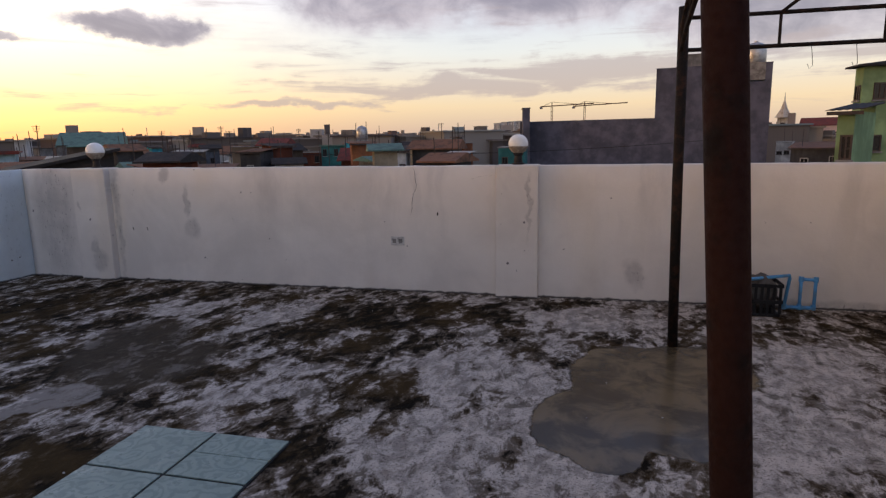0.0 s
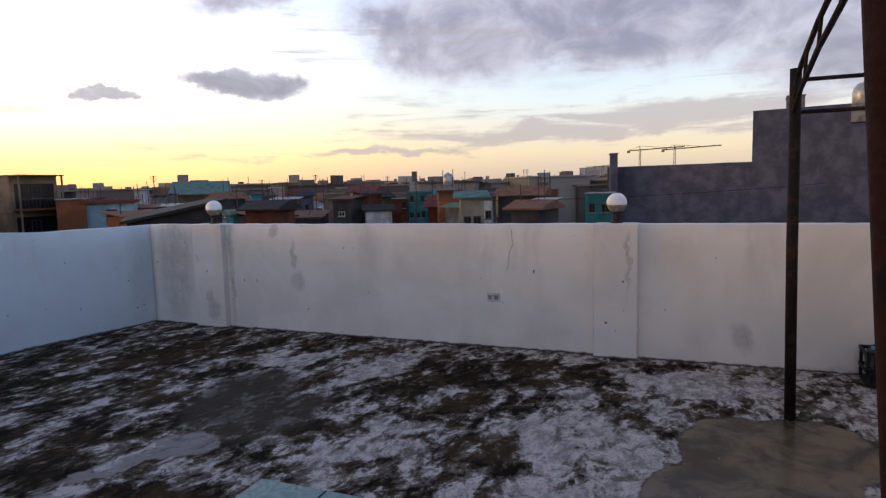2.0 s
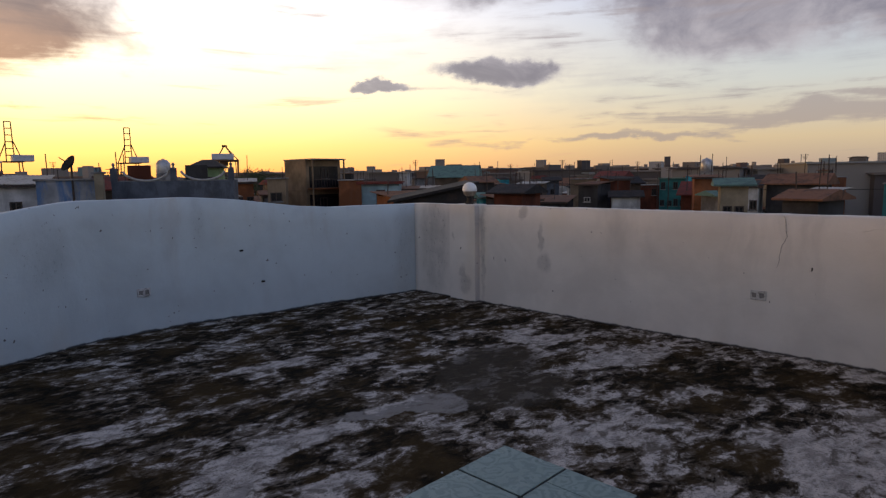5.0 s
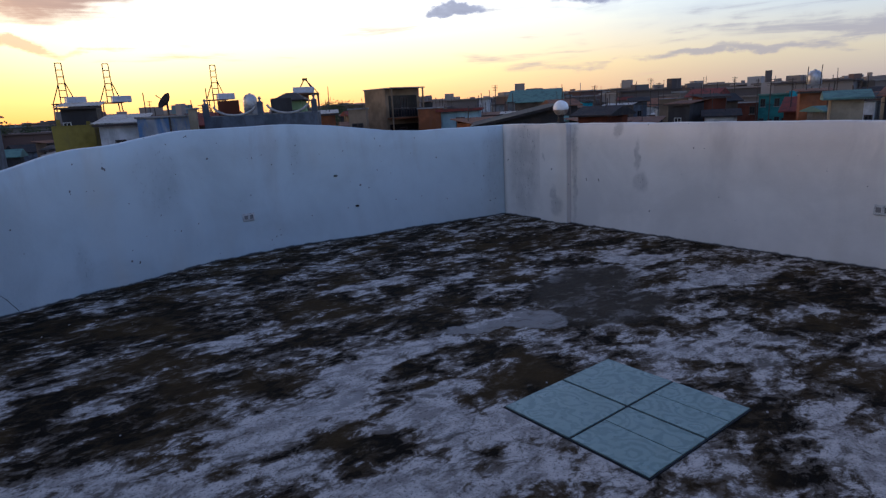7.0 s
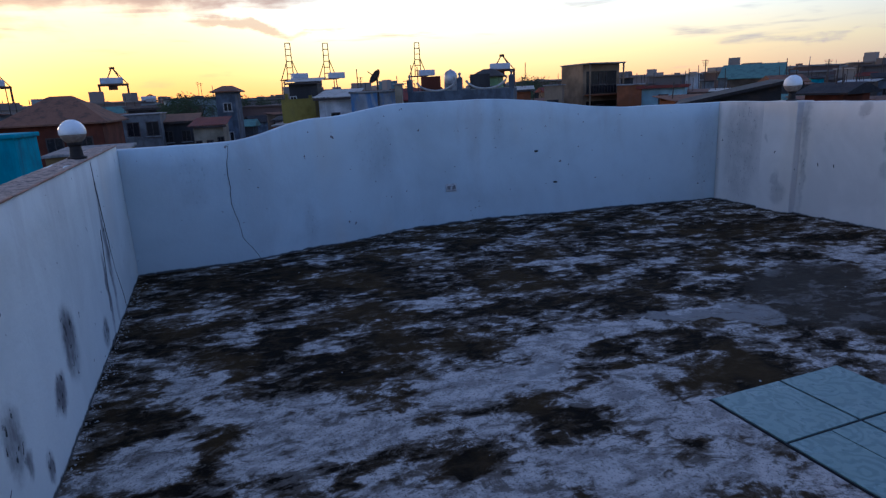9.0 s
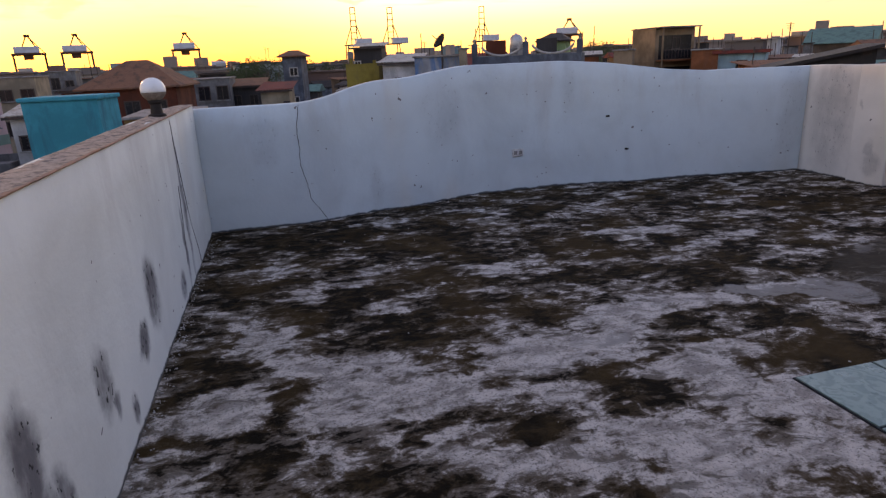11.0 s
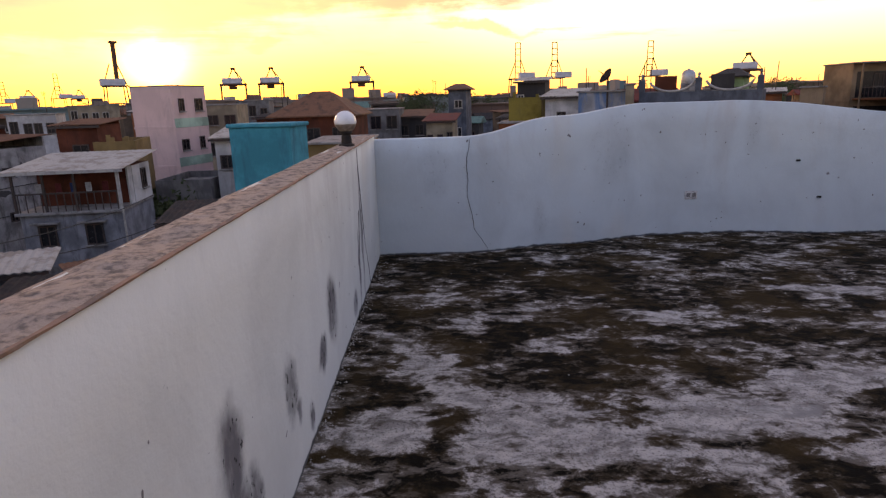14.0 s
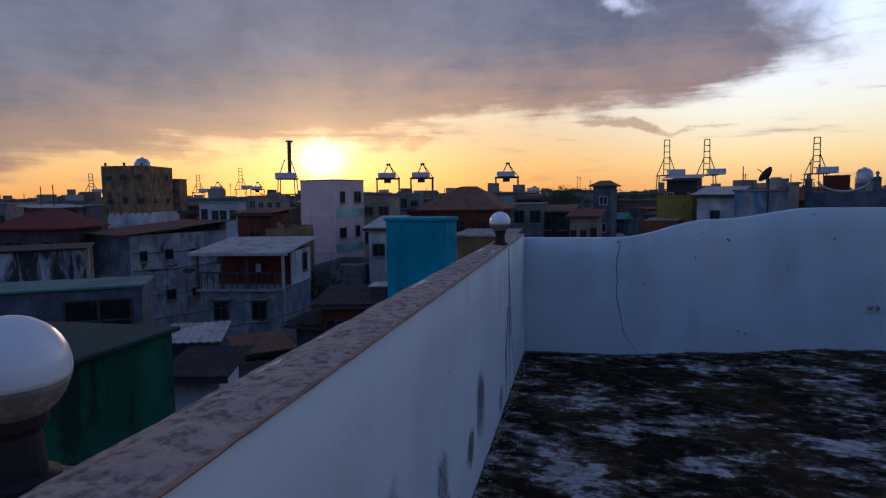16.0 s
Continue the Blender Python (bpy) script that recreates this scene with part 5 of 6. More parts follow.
house("old brown concrete block house with broken parapet and small windows", -56.38, -56.07, 100.3, 5.41, 6.34, 5.76, wall='wall_ruin', roof='parapet', front=(3, 2), side=(2, 2), ground=-9, ws=0.7)
house("low brown wing beside the old concrete block", -63.40, -56.72, 105.7, 1.99, 2.41, 4.30, wall='wall_ruin', roof='flat', front=(1, 1))
water_tank("grey domed water tank on the old block", -59.29, -58.84, 5.96, 128.5, 1.9)
house("grey stained concrete house with a rusty sheet roof and small openings", -27.35, -34.71, 67.8, 5.79, 7.31, -0.59, wall='wall_stained', roof='shed_rust', front=(0, 0), side=(4, 2), ground=-9, ws=0.6)
house("white wall with stepped battlements on its top", -37.72, -40.97, 107.9, 3.56, 6.54, 0.45, wall='wall_white', roof='battlement', front=(0, 0))
house("house with a dark red sheet roof", -26.42, -38.72, 104.4, 4.2, 4.6, -0.1, wall='wall_dark', roof='hip_red', front=(2, 1))
house("low grey house with a light flat roof", -33.67, -51.16, 128.0, 1.83, 13.76, 1.51, wall='wall_grey', roof='flat', front=(2, 1))
house("stained grey wall of a yard house with black mould streaks", -11.82, -23.60, 128.0, 3.38, 3.00, -0.05, wall='wall_mould', roof='low_dark', front=(0, 0))
house("grey-blue house with a pale green roof edge and wide dark window", -6.75, -17.26, 121.1, 3.77, 1.83, -0.51, wall='wall_bluegrey', roof='low_green', front=(0, 0), wide=1)
house("green painted house with a flat dark green roof", -1.14, -12.25, 179.0, 2.46, 6.00, -0.24, wall='wall_deepgreen', roof='low_deep', front=(1, 1), ws=0.7)
house("low white shed with a dark tin roof between houses", -6.09, -14.78, 105.3, 1.05, 1.60, -2.42, wall='wall_white', roof='shed_dark', front=(2, 1))
house("small white lean-to with a pale sheet roof", -9.33, -17.13, 113.9, 1.12, 1.50, -2.47, wall='wall_bluegrey', roof='shed_pale', front=(2, 1))
house("tall pale pink plastered house with few windows", -37.89, -24.94, 74.5, 3.42, 3.79, 3.02, wall='wall_pink', roof='thin', front=(0, 0), side=(2, 3), ground=-9, ws=0.75)
house("bright cyan plastered roof box beside the terrace", -4.28, -8.97, 78.8, 1.13, 0.71, 1.19, wall='wall_cyan', roof='thin', front=(0, 0))
house("red-brown timber house with a rusty hipped roof", -38.15, -12.52, 85.6, 5.67, 6.03, 0.61, wall='wall_redwood', roof='hip_rust', front=(3, 1))
house("yellow-grey concrete deck of a neighbour house", -19.40, -9.36, 91.2, 2.55, 5.00, -0.11, wall='wall_yellow', roof='flat', front=(0, 0))
house("red-brown upper floor with a pale sheet roof", -28.76, -25.53, 93.3, 2.21, 2.96, 0.74, wall='wall_redwood', roof='shed_rust', front=(1, 1))
house("yellow balcony house beside a brick house", -28.69, -23.46, 105.7, 2.14, 5.00, -0.19, wall='wall_yellow', roof='parapet', front=(1, 1))
house("white house front with dark windows", -53.52, -42.65, 113.1, 3.99, 6.00, 1.24, wall='wall_white', roof='flat', front=(4, 1))
house("long low hall with a pale roof", -78.49, -49.09, 116.6, 5.99, 12.00, 2.07, wall='wall_cream', roof='flat', front=(5, 1))
house("cream narrow house with white upper storey", -50.77, -24.59, 97.5, 2.79, 6.00, 1.62, wall='wall_cream', roof='flat', front=(2, 2))
house("grey house behind the pink one", -66.07, -25.67, 99.8, 3.60, 6.00, 2.04, wall='wall_grey', roof='flat', front=(3, 1))
house("small white kiosk house with a light roof", -29.78, -18.01, 97.6, 1.35, 6.00, -0.26, wall='wall_white', roof='shed_pale', front=(1, 1))
house("dark brick house with a low roof", -77.72, -18.44, 93.0, 4.88, 6.00, 1.26, wall='wall_redwood', roof='arch', front=(2, 1))
house("low tin-roofed sheds in the lane", -14.51, -13.23, 99.7, 2.52, 2.60, -2.2, wall='wall_redwood', roof='shed_dark', front=(2, 1))
house("planted terrace wall in front of the pink house", -29.20, -19.71, 90.3, 3.19, 5.00, -2.53, wall='wall_grey', roof='parapet', front=(0, 0))
house("dark narrow tower-like town house", -55.48, -3.57, 79.3, 1.73, 4.00, 2.41, wall='wall_bluegrey', roof='hip_rust', front=(1, 2))
house("grey house with a reddish eave and cream windows", -43.54, -5.24, 83.5, 2.12, 5.00, -0.12, wall='wall_cream', roof='shed_red', front=(3, 1))
house("low dark house among trees", -53.55, -7.40, 85.8, 2.97, 6.00, 0.03, wall='wall_dark', roof='shed_rust', front=(2, 1))
house("grey house with small openings", -51.45, -9.96, 88.4, 2.91, 6.00, 0.79, wall='wall_grey', roof='flat', front=(2, 1))
house("mustard yellow house body with open steel rooftop", -38.92, 1.09, 70.5, 2.39, 2.18, 1.52, wall='wall_mustard', roof='parapet', front=(0, 0))
house("dark penthouse with a pale sheet roof on the yellow house", -40.84, 1.70, 75.1, 2.08, 4.00, 2.69, wall='wall_dark', roof='shed_pale', front=(3, 1))
house("house with slanted white side wall", -34.49, 2.83, 72.1, 2.21, 6.00, 1.50, wall='wall_white', roof='shed_pale', front=(1, 1))
house("white wall with peeling blue paint", -28.02, 3.86, 68.2, 2.53, 4.00, 1.69, wall='wall_peel', roof='flat', front=(0, 0))
house("cream square pillar of a neighbour roof", -26.94, 3.95, 67.6, 0.39, 0.60, 2.01, wall='wall_cream', roof='flat', front=(0, 0))
house("low orange painted house wall", -37.08, -0.11, 76.6, 2.07, 6.00, -0.23, wall='wall_orange', roof='flat', front=(1, 1))
house("grey roof parapet house with swooping white curved brackets", -27.43, 11.04, 60.0, 6.44, 5.00, 1.59, wall='wall_bluegrey', roof='curls', front=(0, 0))
house("small green house with a dark hipped roof", -49.42, 20.72, 58.2, 2.44, 5.00, 2.73, wall='wall_green', roof='hip_dark', front=(2, 1))
house("tan four-storey house with open balconies", -42.12, 25.53, -1.2, 3.72, 3.80, 3.30, wall='wall_tan', roof='flat', front=(0, 0), side=(1, 3), balcony=1)
house("brick-orange house with a flat roof", -36.82, 27.76, 49.8, 1.97, 6.00, 1.36, wall='wall_orange', roof='flat', front=(0, 0))
house("white and cyan house with a row of windows", -34.67, 30.33, 46.3, 3.47, 6.00, 1.07, wall='wall_cyanwhite', roof='slab_red', front=(3, 1))
house("low tan house behind the balconies", -36.27, 19.80, 56.6, 1.35, 6.00, 1.60, wall='wall_tan', roof='flat', front=(1, 1))
house("house with a long sloping green sheet roof", -56.24, 65.18, 37.3, 7.27, 9.00, 1.33, wall='wall_brown', roof='gable_green', front=(1, 1))
house("dark tarred sheet roof of a low neighbour house", -9.38, 11.84, 47.2, 3.14, 6.00, 1.44, wall='wall_dark', roof='mono_dark', front=(0, 0))
house("tall plain windowless grey block", 25.32, 71.90, -10.5, 12.36, 16, 9.26, wall="wall_block", roof="thin")
house("large windowless grey building with a low roofline", 13.17, 74.16, -10.5, 17.04, 16, 3.46, wall="wall_block", roof="thin")
house("stair head on the grey building", -1.94, 74.15, 9.1, 0.86, 3.00, 5.12, wall='wall_block', roof='flat', front=(0, 0))
house("low machine room on the grey block", 18.81, 77.23, -5.3, 1.80, 4.00, 11.09, wall='wall_grey', roof='flat', front=(0, 0))
house("light green three-storey house with dark windows", 20.33, 32.55, -87.6, 0.97, 4.49, 4.92, wall='wall_green', roof='hip_dark', front=(1, 2), side=(3, 3))
house("green annex with a small roof", 15.59, 19.59, -29.3, 0.54, 4.00, 2.26, wall='wall_green', roof='shed_dark', front=(1, 1))
house("cream house with a flat roof and dark doors", -16.71, 141.88, 1.0, 9.23, 6.00, 2.56, wall='wall_cream', roof='parapet', front=(2, 1), clutter=1, ws=0.75)
house("bright teal house gable with one window", -32.48, 91.98, 18.8, 2.35, 6.00, 1.11, wall='wall_cyan', roof='flat', front=(1, 1), clutter=1, ws=0.75)
house("teal house with a shaded balcony", -35.91, 94.24, 20.0, 4.14, 6.00, 0.66, wall='wall_teal', roof='slab_green', front=(4, 2))
house("teal low house beside the grey building", -0.26, 53.71, 3.6, 2.49, 6.00, 0.53, wall='wall_teal', roof='flat', front=(2, 1))
house("white low house with a roof tank", 33.48, 92.52, -18.3, 2.00, 6.00, 0.10, wall='wall_white', roof='flat', front=(2, 1), clutter=1, ws=0.75)
house("pinkish house with a reddish roof", 52.00, 131.31, -21.3, 6.35, 6.00, 2.66, wall='wall_pink', roof='gable_red', front=(2, 1), clutter=1, ws=0.75)
house("low dark house with sheet roofs", 32.14, 68.04, -22.0, 5.24, 6.00, -0.22, wall='wall_dark', roof='shed_rust', front=(2, 1), clutter=1, ws=0.75)
house("church tower body in pale plaster", 45.35, 139.03, -18.0, 2.30, 6.00, 4.56, wall='wall_white', roof='spire', front=(1, 1))
house("white high-rise apartment slab far away", -132.28, 883.32, -11.1, 8.62, 18.00, 21.94, wall='wall_white', roof='flat', front=(2, 9), ground=-9, group='far apartment slabs')
house("white high-rise apartment slab far away", -121.92, 884.88, -11.8, 9.47, 18.00, 23.31, wall='wall_white', roof='flat', front=(2, 9), ground=-9, group='far apartment slabs')
house("white high-rise apartment slab far away", -111.57, 886.31, -12.5, 9.44, 18.00, 23.88, wall='wall_white', roof='flat', front=(2, 9), ground=-9, group='far apartment slabs')
house("white high-rise apartment slab far away", -99.64, 887.81, -13.2, 11.13, 18.00, 24.40, wall='wall_white', roof='flat', front=(2, 9), ground=-9, group='far apartment slabs')
boom_crane("tall harbour crane with its boom raised", -687.72, 83.69, 58.28, 82.6)
boom_crane("tall harbour crane with its boom raised", -681.58, 122.38, 57.04, 79.4)
boom_crane("tall harbour crane with its boom raised", -656.81, 217.26, 53.84, 71.4)
boom_crane("tall harbour crane with its boom raised", -565.39, -293.96, 59.86, 116.7, wide=1.6)
portal_crane("harbour portal crane with a white machine house", -584.36, -194.56, 35.25, 107.7)
portal_crane("harbour portal crane with a white machine house", -593.76, -161.97, 35.45, 104.5)
portal_crane("harbour portal crane with a white machine house", -609.42, -78.03, 34.65, 96.6)
portal_crane("harbour portal crane with a white machine house", -496.57, 239.95, 30.22, 63.9, tilt=1)
portal_crane("distant harbour portal crane", -891.20, -71.63, 14.70, 94.1)
portal_crane("distant harbour portal crane", -878.92, -168.20, 16.21, 100.3)
portal_crane("distant harbour portal crane", -834.99, -546.90, 29.04, 122.7)
portal_crane("distant harbour portal crane", -952.35, -545.71, 31.41, 119.4)
boom_crane("distant harbour crane with a raised boom", -939.02, -568.76, 54.43, 120.7)
boom_crane("distant harbour crane with a raised boom", -806.94, -747.08, 44.44, 132.3)
boom_crane("distant harbour crane with a raised boom", -902.89, -625.50, 43.10, 124.2)
tower_crane("slim tower crane with a long jib on a far site", -58.83, 891.73, 49.23, 4.2)
tower_crane("slim tower crane with a long jib on a far site", -13.81, 893.88, 48.67, 1.3)
tree("dark leafy tree crown against the evening sky", -113.55, -7.76, 4.11, 90.6)
tree("dark leafy tree crown against the evening sky", -123.29, 1.69, 2.08, 86.4)
tree("dark leafy tree crown against the evening sky", -132.90, 7.01, 1.43, 84.4)
tree("dark leafy tree crown against the evening sky", -103.46, -11.06, 1.69, 92.4)
tree("dark leafy tree crown against the evening sky", -99.16, 50.81, 4.20, 61.6)
tree("dark leafy tree crown against the evening sky", -113.54, -9.03, 3.54, 91.3)
tree("dark leafy tree crown against the evening sky", -89.43, 47.74, 2.93, 60.6)
tree("dark leafy tree crown against the evening sky", -99.83, 49.55, 4.10, 62.2)
tree("dark leafy tree crown against the evening sky", -133.33, 3.04, 0.51, 86.2)
tree("dark leafy tree crown against the evening sky", -123.09, 5.66, 0.10, 84.7)
tree("leafy shrubs on a terrace by the pink house", -30.34, -22.24, -2.39, 113.1, spread=1.3)
tree("leafy shrubs on a terrace by the pink house", -31.65, -21.71, -2.38, 111.7, spread=1.3)
tree("leafy shrubs on a terrace by the pink house", -29.98, -23.06, -2.58, 114.4, spread=1.3)
tree("dark leafy tree crown against the evening sky", -143.34, 1.43, 1.38, 87.0)
tree("dark leafy tree crown against the evening sky", -163.03, 6.80, 1.73, 85.5)
tree("dark leafy tree crown against the evening sky", -152.67, 10.27, 0.69, 84.0)
tree("dark leafy tree crown against the evening sky", -162.55, -24.96, 2.66, 96.2)
tree("dark leafy tree crown against the evening sky", -143.00, -19.41, 1.67, 94.9)
tree("dark leafy tree crown against the evening sky", -190.74, -39.95, 3.74, 99.6)
tree("dark leafy tree crown against the evening sky", -190.75, -78.75, 2.08, 110.1)
tree("dark leafy tree crown against the evening sky", -198.14, -111.62, 4.55, 117.2)
tree("dark leafy tree crown against the evening sky", -154.21, -125.65, 3.33, 126.6)
tree("dark leafy tree crown against the evening sky", -132.52, 10.46, 0.53, 83.0)
tree("dark leafy tree crown against the evening sky", -156.18, 42.98, 2.94, 73.1)
tree("dark leafy tree crown against the evening sky", -204.17, -121.61, 5.38, 118.6)
dish("large satellite dish on a roof", -28.28, 2.95, 2.46, 74.7, 0.45)
mast("thin roof mast aerial", -44.69, 41.70, 3.49, 47.2)
mast("thin roof mast aerial", -38.06, 50.54, 2.90, 38.4)
mast("thin roof mast aerial", -37.71, 60.69, 3.50, 33.7)
mast("thin roof mast aerial", -36.94, 61.19, 2.95, 33.0)
mast("thin roof mast aerial", -34.36, 74.23, 3.30, 27.1)
mast("thin roof mast aerial", -31.93, 75.42, 2.94, 25.4)
mast("thin roof mast aerial", -19.93, 52.33, 2.47, 24.5)
mast("thin roof mast aerial", -18.38, 53.01, 2.39, 23.0)
mast("thin roof mast aerial", -21.33, 63.70, 2.64, 21.9)
mast("thin roof mast aerial", -17.05, 65.27, 2.02, 18.4)
mast("thin roof mast aerial", -15.43, 81.36, 3.76, 14.2)
mast("thin roof mast aerial", -18.96, 64.61, 2.39, 20.0)
mast("thin roof mast aerial", -81.04, 14.59, 4.06, 76.4)
mast("thin roof mast aerial", -143.55, -7.15, 6.05, 90.2)
mast("thin roof mast aerial", -95.72, -69.49, 4.60, 121.6)
mast("thin roof mast aerial", -133.58, -6.54, 5.52, 90.1)
mast("thin roof mast aerial", -13.11, 79.87, 1.95, 13.0)
mast("thin roof mast aerial", -31.58, 5.88, 2.40, 71.9)
water_tank("round steel water tank on a roof", -20.83, 63.90, 2.56, 21.5, 1.4)
water_tank("round steel water tank on a roof", -34.40, 9.81, 2.56, 68.2, 0.9)
water_tank("round steel water tank on a roof", 17.21, 42.99, 7.14, -12.2, 1.4)
for label, x, y, yaw, w, d, top, roof in (
    ("dark tarred tin roof in the lane", -10.4, -16.2, 118, 1.4, 1.5, -4.0, "shed_dark"), ("dark tarred tin roof in the lane", -14.6, -15.2, 84, 1.9, 1.7, -3.1, "shed_dark"),
    ("short bright new tin sheet roof in the lane", -15.6, -13.2, 96, 1.1, 0.9, -1.75, "low_pale"), ("rusty tin lean-to roof in the lane", -16.8, -18.4, 131, 1.8, 2.2, -4.6, "shed_rust"),
    ("dark tarred tin roof in the lane", -18.2, -15.6, 77, 2.2, 1.8, -2.9, "shed_dark"), ("dark tarred tin roof in the lane", -9.6, -19.2, 125, 1.4, 2.4, -3.6, "shed_dark")):
    house(label, x, y, yaw, w, d, top, wall="wall_dark", roof=roof, group="lane sheds")


grey_house = [o for o in bpy.data.objects if o.parent is None and o.name.startswith("house") and abs(o.location.x + 27.35) < 0.02][0]
part("front_sheet", boxes((-5.75, -0.05, -0.03, -0.002, 3.0, 8.3), bevel=0.004), "wall_bluegrey", grey_house, "dull blue-grey sheet cladding")
for zz in (7.25, 6.1, 4.4):
    part("cable_run", tube(bmesh.new(), [(0.03, 0.1, zz), (0.03, 3.0, zz - 0.12), (0.03, 7.2, zz + 0.05)], 0.02, 5), "wire", grey_house)


def scar(x, y, spots, name, label):
    """Ragged patches on the side wall of a house, where plaster has fallen or paint was daubed."""
    rnd = random.Random(int(abs(x) * 10))
    for u, v, ru, rv in spots:
        bm = bmesh.new()
        ring = [(math.cos(a) * ru * rnd.uniform(0.5, 1.15), math.sin(a) * rv * rnd.uniform(0.4, 1.2)) for a in (2 * math.pi * k / 14 for k in range(14))]
        lo, hi = [bm.verts.new((0.001, u + p, v + q)) for p, q in ring], [bm.verts.new((0.014, u + p * 0.96, v + q * 0.96)) for p, q in ring]
        bm.faces.new(hi)
        for k in range(14):
            bm.faces.new((lo[k], lo[(k + 1) % 14], hi[(k + 1) % 14], hi[k]))
        bmesh.ops.recalc_face_normals(bm, faces=bm.faces)
        for o in bpy.data.objects:
            if o.parent is None and o.name.startswith("house") and abs(o.location.x - x) < 0.02 and abs(o.location.y - y) < 0.02:
                part(name, bm, "crack_dark", o, label)
                break


scar(-27.35, -34.71, [(1.7, 6.0, 0.6, 0.14), (2.9, 6.2, 0.5, 0.10), (4.1, 5.7, 0.55, 0.22), (0.9, 6.6, 0.25, 0.5), (5.5, 7.2, 0.2, 0.35), (2.2, 7.4, 0.16, 0.4)], "fallen_plaster", "dark patch of fallen plaster")
shack(-21.97, -21.26, 97.4, 4.42, 4.45, -1.07)

# ---- further rows of houses ----
rng = random.Random(11)
taken = [(o.location.x, o.location.y) for o in bpy.data.objects if o.name.startswith("house") and o.parent is None]
WALLS = ["wall_grey", "wall_dark", "wall_brown", "wall_white", "wall_cream", "wall_bluegrey", "wall_redwood", "wall_dark", "wall_brown", "wall_dark", "wall_teal", "wall_orange", "wall_redwood", "wall_tan", "wall_cyan", "wall_mould"]
ROOFS = ["shed_dark", "shed_rust", "shed_pale", "flat", "gable_red", "parapet", "shed_dark", "shed_rust", "gable_green", "shed_rust", "gable_rust", "shed_pale", "gable_dark"]
ADJ = {"flat": "flat-roofed", "shed": "sheet-roofed", "gable": "gable-roofed", "parapet": "parapet-topped"}
made = 0
KEPT = []
for o in bpy.data.objects:
    if o.parent is None and (o.name.startswith("house") or o.name.startswith("shack")):
        mid = o.matrix_basis @ Vector((-2.0, 0, 0))
        KEPT.append((math.atan2(6.4 - mid.x, mid.y + 6.2), math.hypot(6.4 - mid.x, mid.y + 6.2)))


def hides(bearing, far):
    """Whether a further house here would stand before one of those placed singly."""
    if radians(-20) < bearing < radians(9) and far < 95:
        return True
    return any(abs(bearing - b) < max(0.035, 3.2 / dist) and far < dist for b, dist in KEPT)


for k in range(5000):
    if made >= 90:
        break
    bearing, far = radians(rng.uniform(-26, 60) if k % 2 else rng.uniform(60, 140)), 38 + 130 * rng.random() ** 1.2
    px, py = 6.4 - math.sin(bearing) * far, -6.2 + math.cos(bearing) * far
    if hides(bearing, far) or min(math.hypot(px - a, py - b) for a, b in taken) < 5.4:
        continue
    taken.append((px, py))
    top = rng.uniform(-5.0, -1.6) if far < 60 else rng.uniform(-3.2, 0.4) if far < 130 else rng.uniform(-1.5, 1.6)
    wname, rname = rng.choice(WALLS), rng.choice(ROOFS)
    house("%s %s town house among others" % (wname.split("_")[1].replace("bluegrey", "blue-grey"), ADJ[rname.split("_")[0]]), px, py, math.degrees(bearing) + rng.uniform(-25, 25),
          rng.uniform(2.6, 6.0), rng.uniform(3.5, 6), top, wall=wname, roof=rname, front=(rng.randint(0, 2), 1), side=(1, 1), group="town houses", clutter=1)
    made += 1

# small huts and roof extensions packed between them
huts = 0
for k in range(8000):
    if huts >= 125:
        break
    bearing, far = radians(rng.uniform(4, 62) if k % 3 else rng.uniform(62, 138)), rng.uniform(36, 130)
    px, py = 6.4 - math.sin(bearing) * far, -6.2 + math.cos(bearing) * far
    if hides(bearing, far) or min(math.hypot(px - a, py - b) for a, b in taken) < 3.4:
        continue
    taken.append((px, py))
    wname, rname = rng.choice(WALLS), rng.choice(ROOFS)
    house("small %s %s hut squeezed between houses" % (wname.split("_")[1].replace("bluegrey", "blue-grey"), ADJ[rname.split("_")[0]]), px, py, math.degrees(bearing) + rng.uniform(-30, 30),
          rng.uniform(1.4, 3.6), rng.uniform(2, 3.5), 1.6 - far * rng.uniform(0.004, 0.04), wall=wname, roof=rname, front=(rng.randint(0, 2), 1), group="town huts", clutter=1, ws=0.8)
    huts += 1


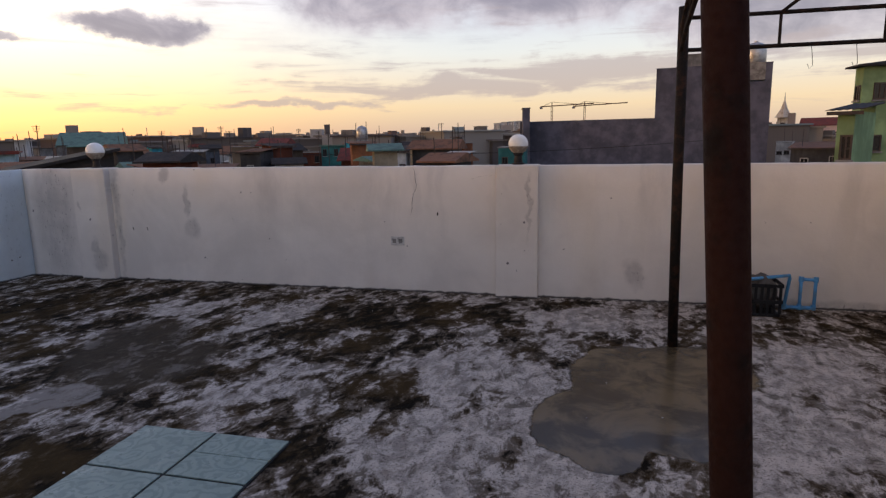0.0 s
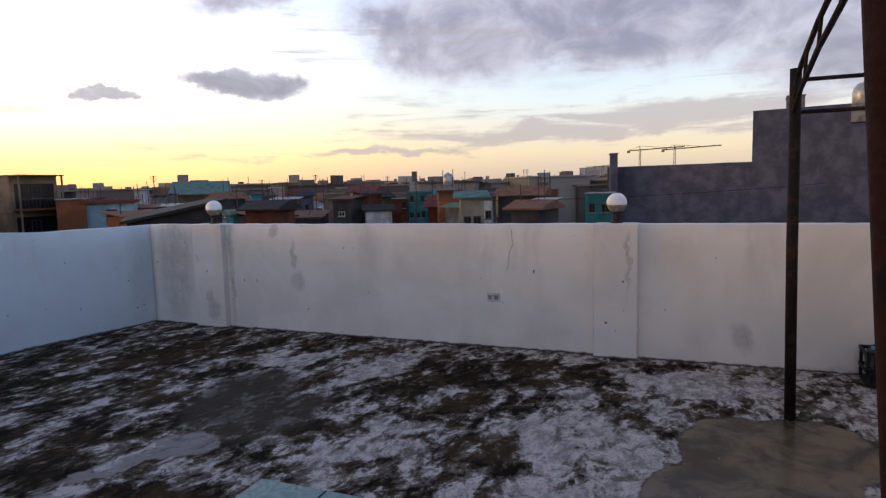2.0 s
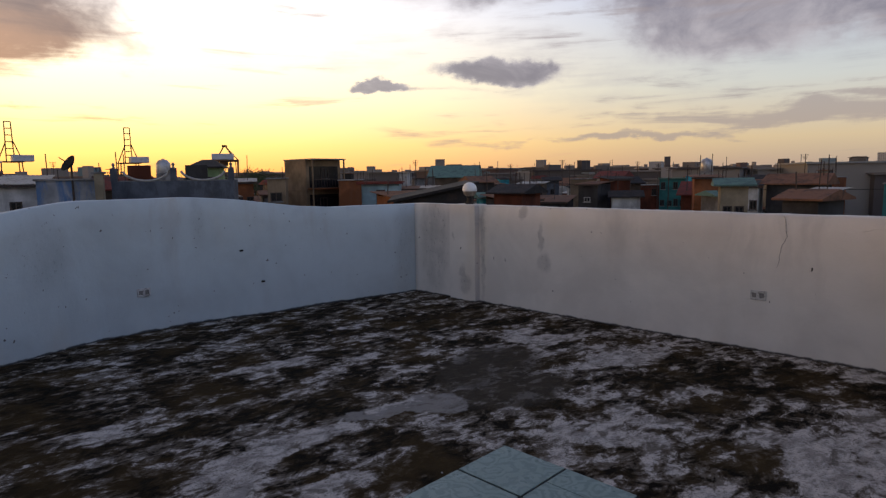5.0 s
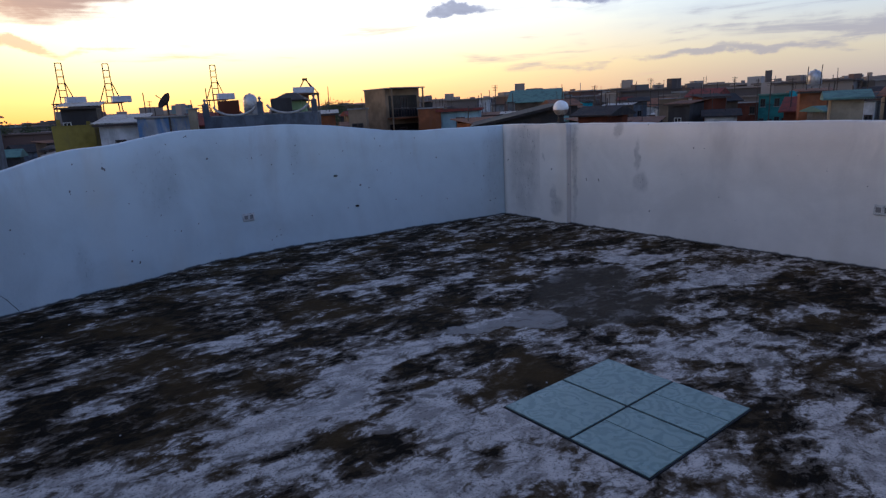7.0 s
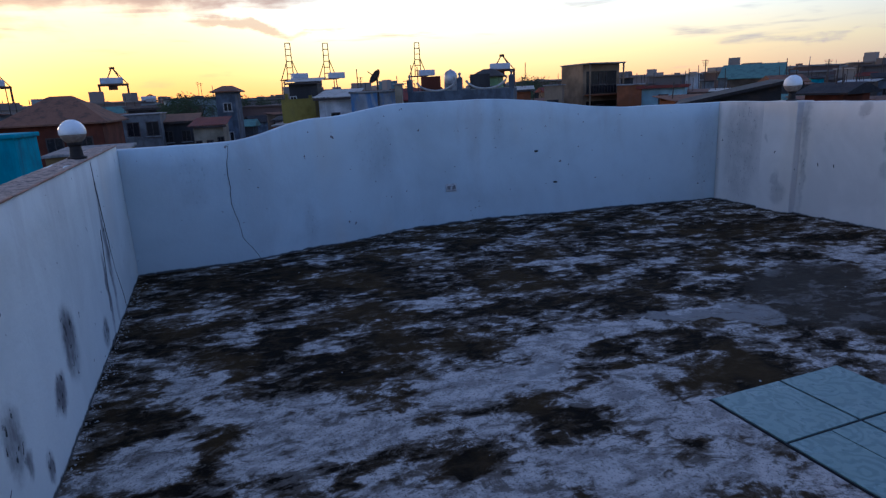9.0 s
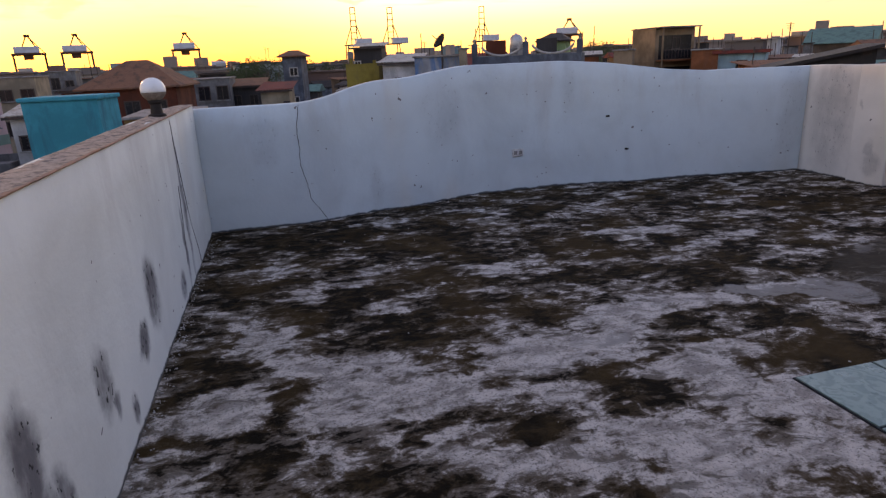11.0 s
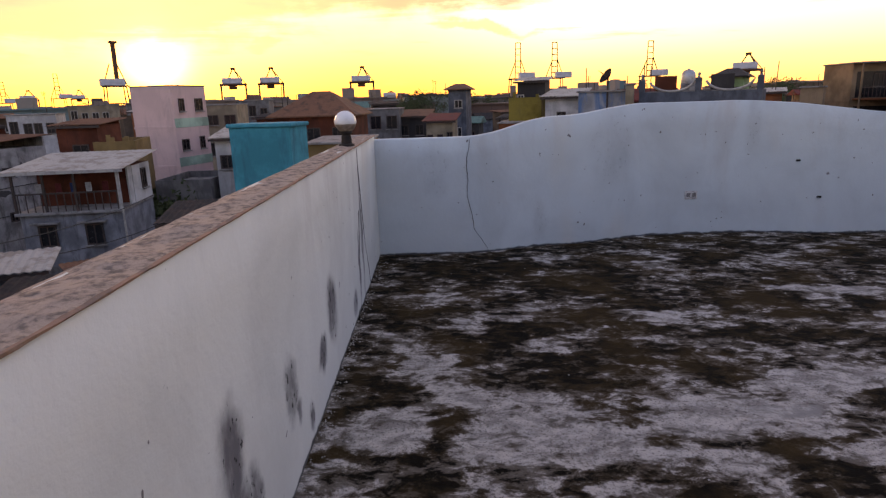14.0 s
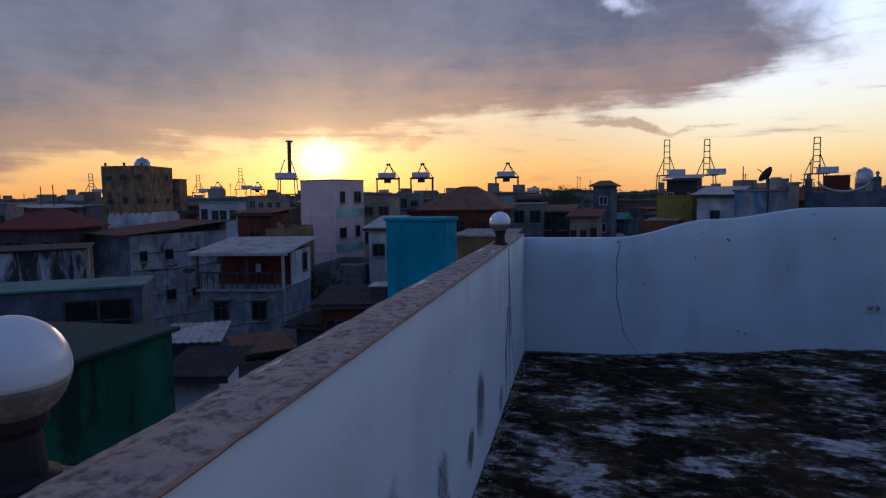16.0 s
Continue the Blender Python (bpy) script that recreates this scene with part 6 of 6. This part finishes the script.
def far_town():
    """The sea of roofs beyond, one mesh of small house bodies with roof slabs."""
    verts, faces = [], []

    def block(cx, cy, a, w, d, z0, z1):
        n = len(verts)
        ca, sa = math.cos(a), math.sin(a)
        for z in (z0, z1):
            for sx, sy in ((-w, -d), (w, -d), (w, d), (-w, d)):
                verts.append((cx + sx * ca - sy * sa, cy + sx * sa + sy * ca, z))
        faces.extend([(n, n + 3, n + 2, n + 1), (n + 4, n + 5, n + 6, n + 7)] + [(n + i, n + (i + 1) % 4, n + 4 + (i + 1) % 4, n + 4 + i) for i in range(4)])

    for _ in range(3400):
        b, far = radians(rng.uniform(-40, 158)), 130 + 740 * rng.random() ** 1.4
        cx, cy, a = 6.4 - math.sin(b) * far, -6.2 + math.cos(b) * far, rng.uniform(0, 3)
        w, d, top = rng.uniform(2.5, 7), rng.uniform(2.5, 7), rng.uniform(-2, 2.2) + far * rng.uniform(0.0, 0.009 if b < 1.1 else 0.002)
        block(cx, cy, a, w, d, GROUND, top)
        block(cx, cy, a, w + 0.4, d + 0.4, top + 0.01, top + 0.3)
        for _s in range(rng.randint(0, 1)):
            block(cx + rng.uniform(-w, w), cy + rng.uniform(-d, d), a, 0.05, 0.05, top, top + rng.uniform(0.5, 2.4))  # spindle aerials
        if rng.random() < 0.5:
            block(cx + rng.uniform(-1.5, 1.5), cy, a, rng.uniform(0.5, 2.2), rng.uniform(0.5, 1.5), top + 0.31, top + rng.uniform(0.8, 2.8))
    me = bpy.data.meshes.new("far_town")
    me.from_pydata(verts, [], faces)
    return me


m, N, b = material("far_walls", 0.9)
isl = N.add("ShaderNodeNewGeometry").outputs["Random Per Island"]
N.put(b.inputs["Base Color"], N.ramp(isl, ((0.0, (0.06, 0.05, 0.05)), (0.3, (0.17, 0.14, 0.12)), (0.55, (0.26, 0.23, 0.20)), (0.75, (0.12, 0.07, 0.055)), (0.9, (0.36, 0.33, 0.30)), (1.0, (0.10, 0.17, 0.19)))))
ft = new("far_town", far_town())
ft.data.materials.append(m)
tagged(ft, "dense far rows of low town houses", "houses", kind="stuff")


# ---- cables across the lane ----
def cable(a, b, sag, r=0.018):
    pts = [Vector(a).lerp(Vector(b), k / 10) - Vector((0, 0, sag * 4 * (k / 10) * (1 - k / 10))) for k in range(11)]
    ob = new("overhead_cable", mesh_of(tube(bmesh.new(), pts, r, 5), "overhead_cable", "wire"))
    tagged(ob, "thin black overhead cable sagging between houses", "cable", group="overhead cables")


cable((-9.5, -19.5, -2.0), (-24.0, -20.6, -2.6), 0.3)
cable((-9.6, -19.4, -2.4), (-24.2, -19.0, -3.4), 0.5)
cable((-20.5, -13.8, -1.6), (-31.0, -18.5, -1.2), 0.4)
cable((-40.0, 60.0, 0.6), (20.0, 70.0, 0.9), 1.0, 0.03)


# ---- paint flakes and grit along the wall feet ----
def flakes():
    verts, faces = [], []
    for _ in range(420):
        if rng.random() < 0.8:
            x, y = rng.uniform(0.4, 6.0), -7.09 + abs(rng.gauss(0, 0.035))
        else:
            x, y = rng.uniform(0.4, 8.5), rng.uniform(-6.9, -0.3)
        s, a, n = rng.uniform(0.002, 0.008), rng.uniform(0, 6.3), len(verts)
        for z in (0.001, 0.005):
            for k in range(4):
                r = s * rng.uniform(0.6, 1.3)
                verts.append((x + r * math.cos(a + k * 1.57), y + r * math.sin(a + k * 1.57), z))
        faces.extend([(n + 4, n + 5, n + 6, n + 7)] + [(n + k, n + (k + 1) % 4, n + 4 + (k + 1) % 4, n + 4 + k) for k in range(4)])
    me = bpy.data.meshes.new("paint_flakes")
    me.from_pydata(verts, [], faces)
    me.materials.append(MATS["frame_pale"])
    return me


tagged(new("paint_flakes", flakes()), "white paint flakes and grit fallen on the deck", "flakes", kind="stuff")
